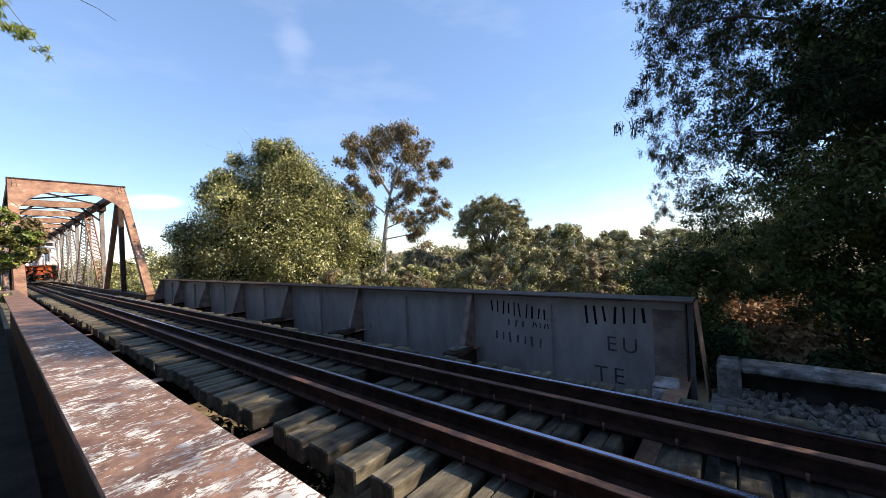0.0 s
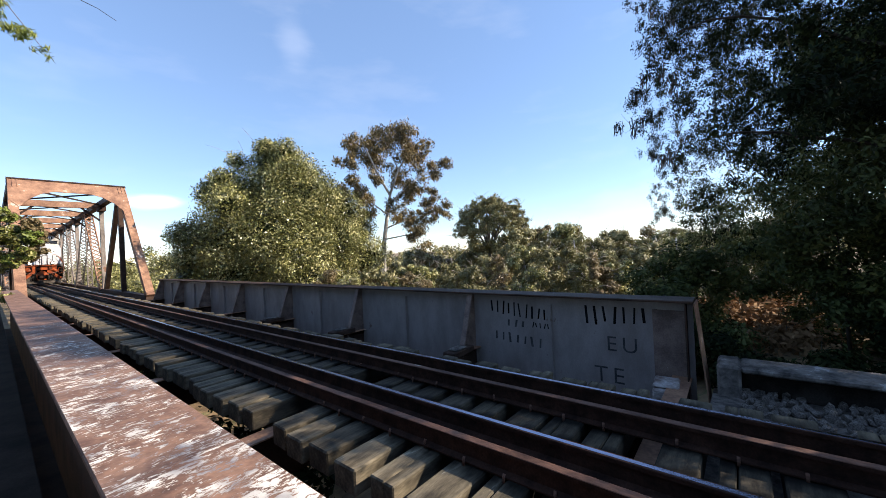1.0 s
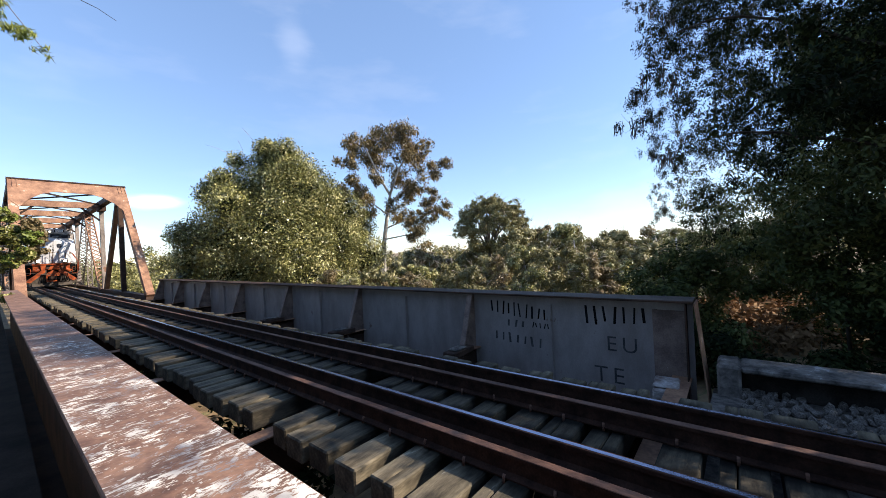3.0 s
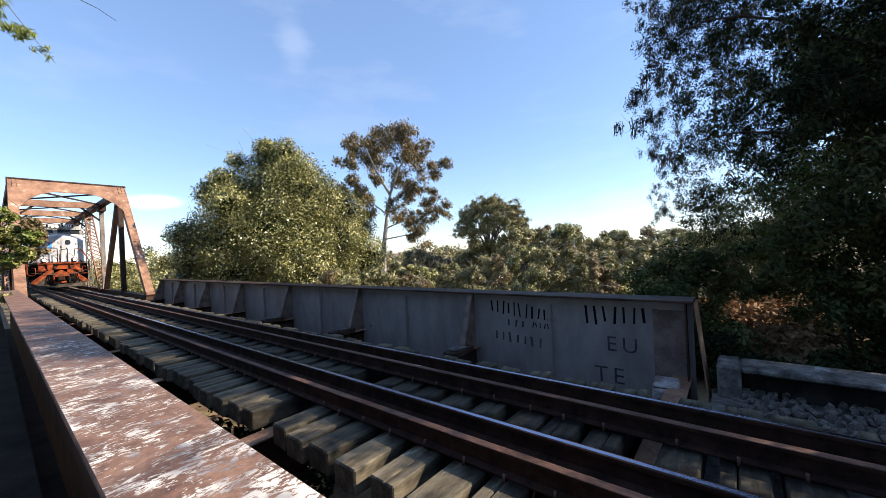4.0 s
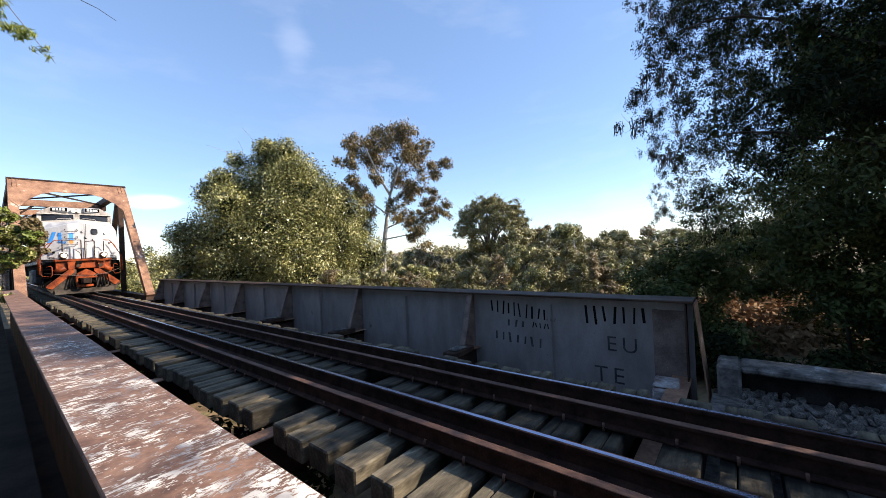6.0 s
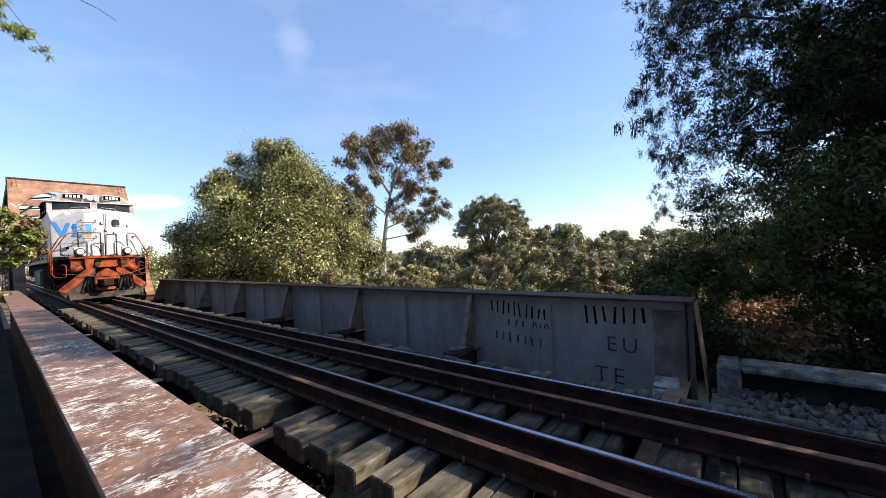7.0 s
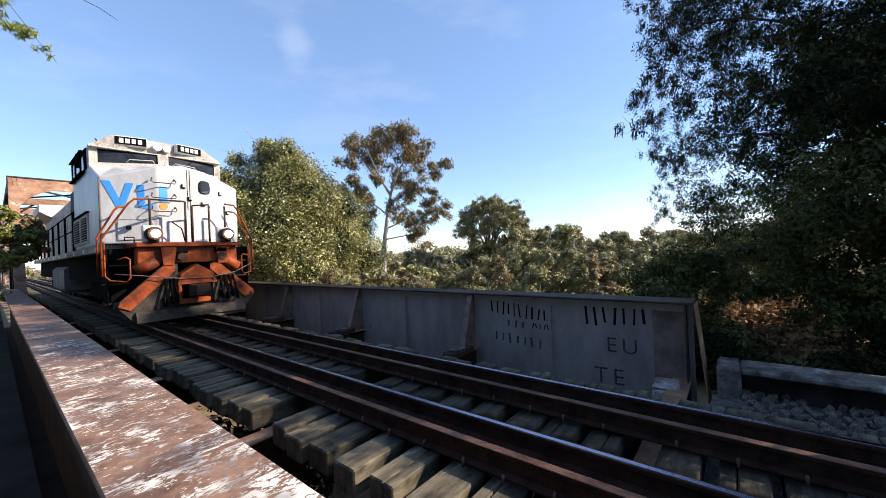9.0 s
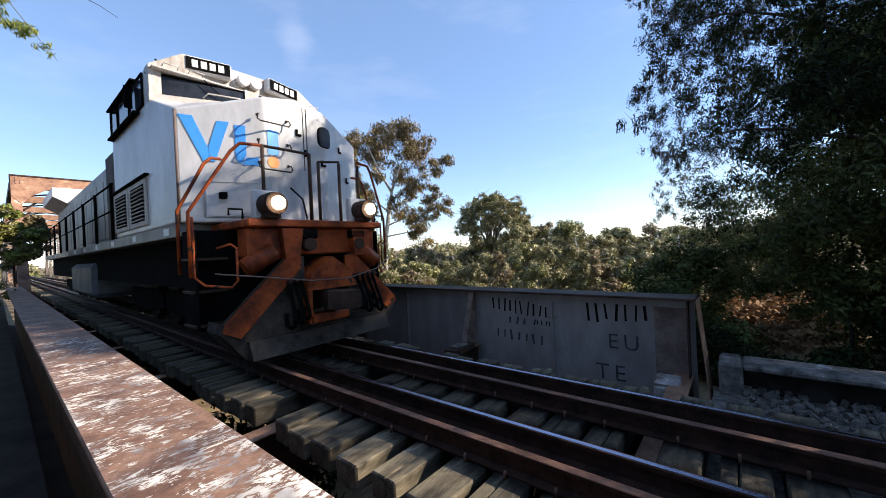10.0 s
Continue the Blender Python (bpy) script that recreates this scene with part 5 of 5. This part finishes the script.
        # corner handrails: two bent orange tubes
        for pts in ([(X * 1.57, 0.95, 1.2), (X * 1.57, 0.95, 2.0), (X * 1.28, 0.85, 2.62), (X * 1.20, 0.83, 2.70), (X * 1.06, 0.9, 2.72)],
                    [(X * 1.55, 0.62, 1.16), (X * 1.55, 0.62, 1.95), (X * 1.12, 0.42, 2.72), (X * 1.02, 0.38, 2.83), (X * 0.78, 0.34, 2.84)]):
            P("handrail", rod(bmesh.new(), pts, 0.021, 8), ORANGE, "orange bent handrail tube", plat)
        pts = [(X * 1.50, 0.66, 1.9), (X * 1.50, 0.66, 1.16), (X * 1.44, 0.5, 1.06), (X * 1.2, 0.34, 1.02), (X * 1.14, 0.32, 1.1), (X * 1.14, 0.32, 1.5), (X * 1.2, 0.34, 1.55), (X * 1.34, 0.4, 1.5)]
        P("step_rail", rod(bmesh.new(), pts, 0.016, 6), ORANGE, "", plat)
        P("uncoupling_loop", rod(bmesh.new(), [(X * 1.22, 0.3, 1.9), (X * 1.22, 0.3, 1.98), (X * 1.06, 0.3, 1.98), (X * 1.06, 0.3, 1.86)], 0.014, 6), BLACK, "", plat)
        for z in (0.52, 0.95, 1.36):
            P("step", boxed(min(X * 1.08, X * 1.5), max(X * 1.08, X * 1.5), 0.75, 1.15, z, z + 0.035, 0.006), DARK_STEEL, "", plat)
        P("step_side", boxed(min(X * 1.44, X * 1.465), max(X * 1.44, X * 1.465), 0.72, 1.2, 0.5, 1.75, 0.005), BLACK, "", plat)
        P("cylinder", drum(bmesh.new(), (X * 0.86, 0.34, 1.34), (X * 0.75, 0.1, -0.45), 0.13, 0.42, 14), ORANGE, "", plat)
    for x, z in ((-0.76, 2.84), (-0.08, 2.84), (0.42, 2.78), (0.78, 2.78), (0.06, 2.75)):
        P("handrail_post", rod(bmesh.new(), [(x, 0.34, 1.86), (x, 0.34, z)], 0.024, 8), DARK_STEEL, "", plat)
    P("handrail", rod(bmesh.new(), [(-0.78, 0.34, 2.84), (-0.08, 0.34, 2.84)], 0.02, 8), DARK_STEEL, "", plat)
    P("handrail", rod(bmesh.new(), [(0.06, 0.34, 2.75), (0.42, 0.34, 2.8), (0.44, 0.34, 2.72)], 0.018, 8), DARK_STEEL, "", plat)
    P("handrail", rod(bmesh.new(), [(-0.06, 0.5, 1.9), (-0.12, 0.5, 2.2), (-0.3, 0.5, 2.35)], 0.014, 6), BLACK, "", plat)
    P("coupling_lever", rod(bmesh.new(), [(-1.4, 0.3, 1.2), (-0.9, 0.12, 1.12), (-0.3, 0.05, 1.02), (0.3, 0.05, 1.0), (0.9, 0.12, 1.10), (1.35, 0.3, 1.28)], 0.009, 6), SPLICE, "", plat)

    # plough with painted chevrons
    bm = bmesh.new()
    prism(bm, [(-1.12, 0.12), (1.12, 0.12), (1.39, 0.48), (1.36, 0.6), (0.56, 1.36), (0.42, 1.36), (0.42, 0.36), (-0.30, 0.36), (-0.30, 1.36), (-0.56, 1.36), (-1.36, 0.6), (-1.39, 0.48)], "y", 0.24, 0.29)
    plough = P("plough", bm, GREY_DUST, "dusty plough plate with orange chevrons")
    for s in (-1, 1):
        bm = bmesh.new()
        prism(bm, [(s * 1.38, 0.50), (s * 1.18, 0.40), (s * 0.36, 1.20), (s * 0.36, 1.34), (s * 0.56, 1.345), (s * 1.35, 0.60)], "y", 0.205, 0.236)
        P("chevron", bm, ORANGE, "", plough)
        P("end_wing", prism(bmesh.new(), [(s * 1.39, 0.48), (s * 1.12, 0.12), (s * 1.12, 0.16), (s * 1.36, 0.60)], "y", 0.29, 0.7), GREY_DUST, "", plough)
    P("plough_foot", prism(bmesh.new(), [(0.08, 0.12), (0.24, 0.12), (0.24, 0.34), (0.18, 0.34)], "x", -1.1, 1.1), GREY_DUST, "", plough)
    P("coupler_housing", prism(bmesh.new(), [(-0.36, 0.88), (0.46, 0.88), (0.38, 1.12), (0.05, 1.34), (-0.28, 1.12)], "y", 0.08, 0.5), ORANGE, "", plough)
    P("housing_side", boxed(-0.34, -0.27, 0.1, 0.5, 0.42, 0.88, 0.01), ORANGE, "", plough)
    P("lower_bar", boxed(-0.30, 0.30, 0.06, 0.3, 0.42, 0.54, 0.02), ORANGE, "", plough)
    cp = P("coupler", prism(bmesh.new(), [(-0.12, -0.35), (0.14, -0.42), (0.2, -0.2), (0.12, 0.0), (0.1, 0.4), (-0.1, 0.4), (-0.1, 0.0), (-0.2, -0.15)], "z", 0.62, 0.86), DARK_STEEL, "rusty knuckle coupler", plough)
    for x, dx, low in ((-0.56, -0.05, 0.42), (-0.47, 0.02, 0.46), (-0.39, 0.04, 0.50), (0.56, 0.04, 0.50), (0.66, 0.08, 0.44), (0.76, 0.1, 0.5), (0.86, 0.12, 0.42)):
        pts = []
        for i in range(11):
            t = i / 10
            pts.append((x + dx * t, 0.2 - 0.17 * math.sin(math.pi * min(1, t * 1.3)), 1.04 - (1.04 - low) * math.sin(math.pi * 0.78 * t) ** 0.8))
        P("brake_hose", rod(bmesh.new(), pts, 0.026, 7), BLACK, "hanging black brake hose", plough)
        P("hose_coupling", drum(bmesh.new(), (x, 0.16, 1.03), (0, 1, -0.4), 0.030, 0.08, 8), DARK_STEEL, "", plough)

    # long hood, side sill, walkway rails
    sill = P("frame", boxed(-1.46, 1.46, 1.35, 22.0, 1.70, 1.879, 0.01), HOOD, "grimy grey side sill")
    for i in range(10):
        for s in (-1, 1):
            P("reflector", boxed(min(s * 1.455, s * 1.466), max(s * 1.455, s * 1.466), 1.75 + i * 1.9, 2.0 + i * 1.9, 1.74, 1.84), DIGIT, "", sill)
    P("underframe", boxed(-1.2, 1.2, 1.4, 22.0, 0.95, 1.699), BLACK)
    bm = bmesh.new()
    prism(bm, [(-0.98, 1.88), (-0.98, 4.05), (-0.75, 4.3), (0.75, 4.3), (0.98, 4.05), (0.98, 1.88)], "y", 5.2, 21.6)
    hood = P("long_hood", bm, HOOD, "grimy grey engine hood")
    for s in (-1, 1):
        X = s * 0.98
        for i in range(15):
            y0 = 5.4 + i * 1.05
            P("hood_door", boxed(min(X, X + s * 0.025), max(X, X + s * 0.025), y0, y0 + 0.95, 2.1, 3.75, 0.01), HOOD, "", hood)
        P("walk_rail", rod(bmesh.new(), [(s * 1.43, 5.6, 3.05), (s * 1.43, 21.5, 3.05)], 0.022, 6), BLACK, "", sill)
        P("walk_rail", rod(bmesh.new(), [(s * 1.43, 5.6, 2.5), (s * 1.43, 21.5, 2.5)], 0.018, 6), BLACK, "", sill)
        for i in range(9):
            y0 = 5.7 + i * 1.95
            P("rail_post", rod(bmesh.new(), [(s * 1.44, y0, 1.88), (s * 1.44, y0, 3.07)], 0.03, 6), BLACK, "", sill)
        P("equipment_cabinet", boxed(min(s * 0.99, s * 1.42), max(s * 0.99, s * 1.42), 5.25, 6.3, 1.885, 3.7, 0.02), DARK_STEEL, "", hood)
    P("radiator_wing", prism(bmesh.new(), [(-1.46, 4.25), (-1.46, 4.62), (1.46, 4.62), (1.46, 4.25), (0.9, 3.9), (-0.9, 3.9)], "y", 17.2, 21.6), WHITE, "flared white radiator housing", hood)
    P("exhaust_stack", boxed(-0.3, 0.3, 10.2, 11.4, 4.31, 4.55, 0.03), DARK_STEEL, "", hood)
    tank = P("fuel_tank", boxed(-1.33, 1.33, 9.6, 13.9, 0.42, 1.42, 0.12), TANK, "dusty grey fuel tank under the frame")
    # bogies
    for y0 in (1.7, 4.6, 14.6, 17.5):
        bg_ = P("bogie", boxed(-0.4, 0.4, y0 + 0.2, y0 + 2.4, 0.5, 0.8, 0.03), BLACK, "grimy black bogie")
        for s in (-1, 1):
            P("side_frame", prism(bmesh.new(), [(y0 - 0.1, 0.45), (y0 + 0.6, 0.40), (y0 + 1.0, 0.32), (y0 + 1.5, 0.32), (y0 + 1.9, 0.40), (y0 + 2.6, 0.45), (y0 + 2.6, 0.78), (y0 - 0.1, 0.78)], "x", s * 0.86 - 0.06, s * 0.86 + 0.06), BLACK, "", bg_)
            for yy in (y0 + 0.5, y0 + 2.0):
                P("wheel", drum(bmesh.new(), (s * 0.545, yy, 0.478), (1, 0, 0), 0.475, 0.11, 24), DARK_STEEL, "", bg_)
    return th


loco = locomotive()


def motions():
    rows = [(0.0, 56.3), (1.0, 51.9), (2.5, 44.7), (4.0, 36.8), (5.0, 31.4), (5.8, 27.1), (7.0, 20.64), (7.5, 17.9), (8.0, 15.21), (8.5, 12.56), (9.0, 9.91), (9.5, 7.22), (10.0, 4.49)]
    walk(loco, [(t, pose(CENTRE, y, 0)) for t, y in rows])


motions()
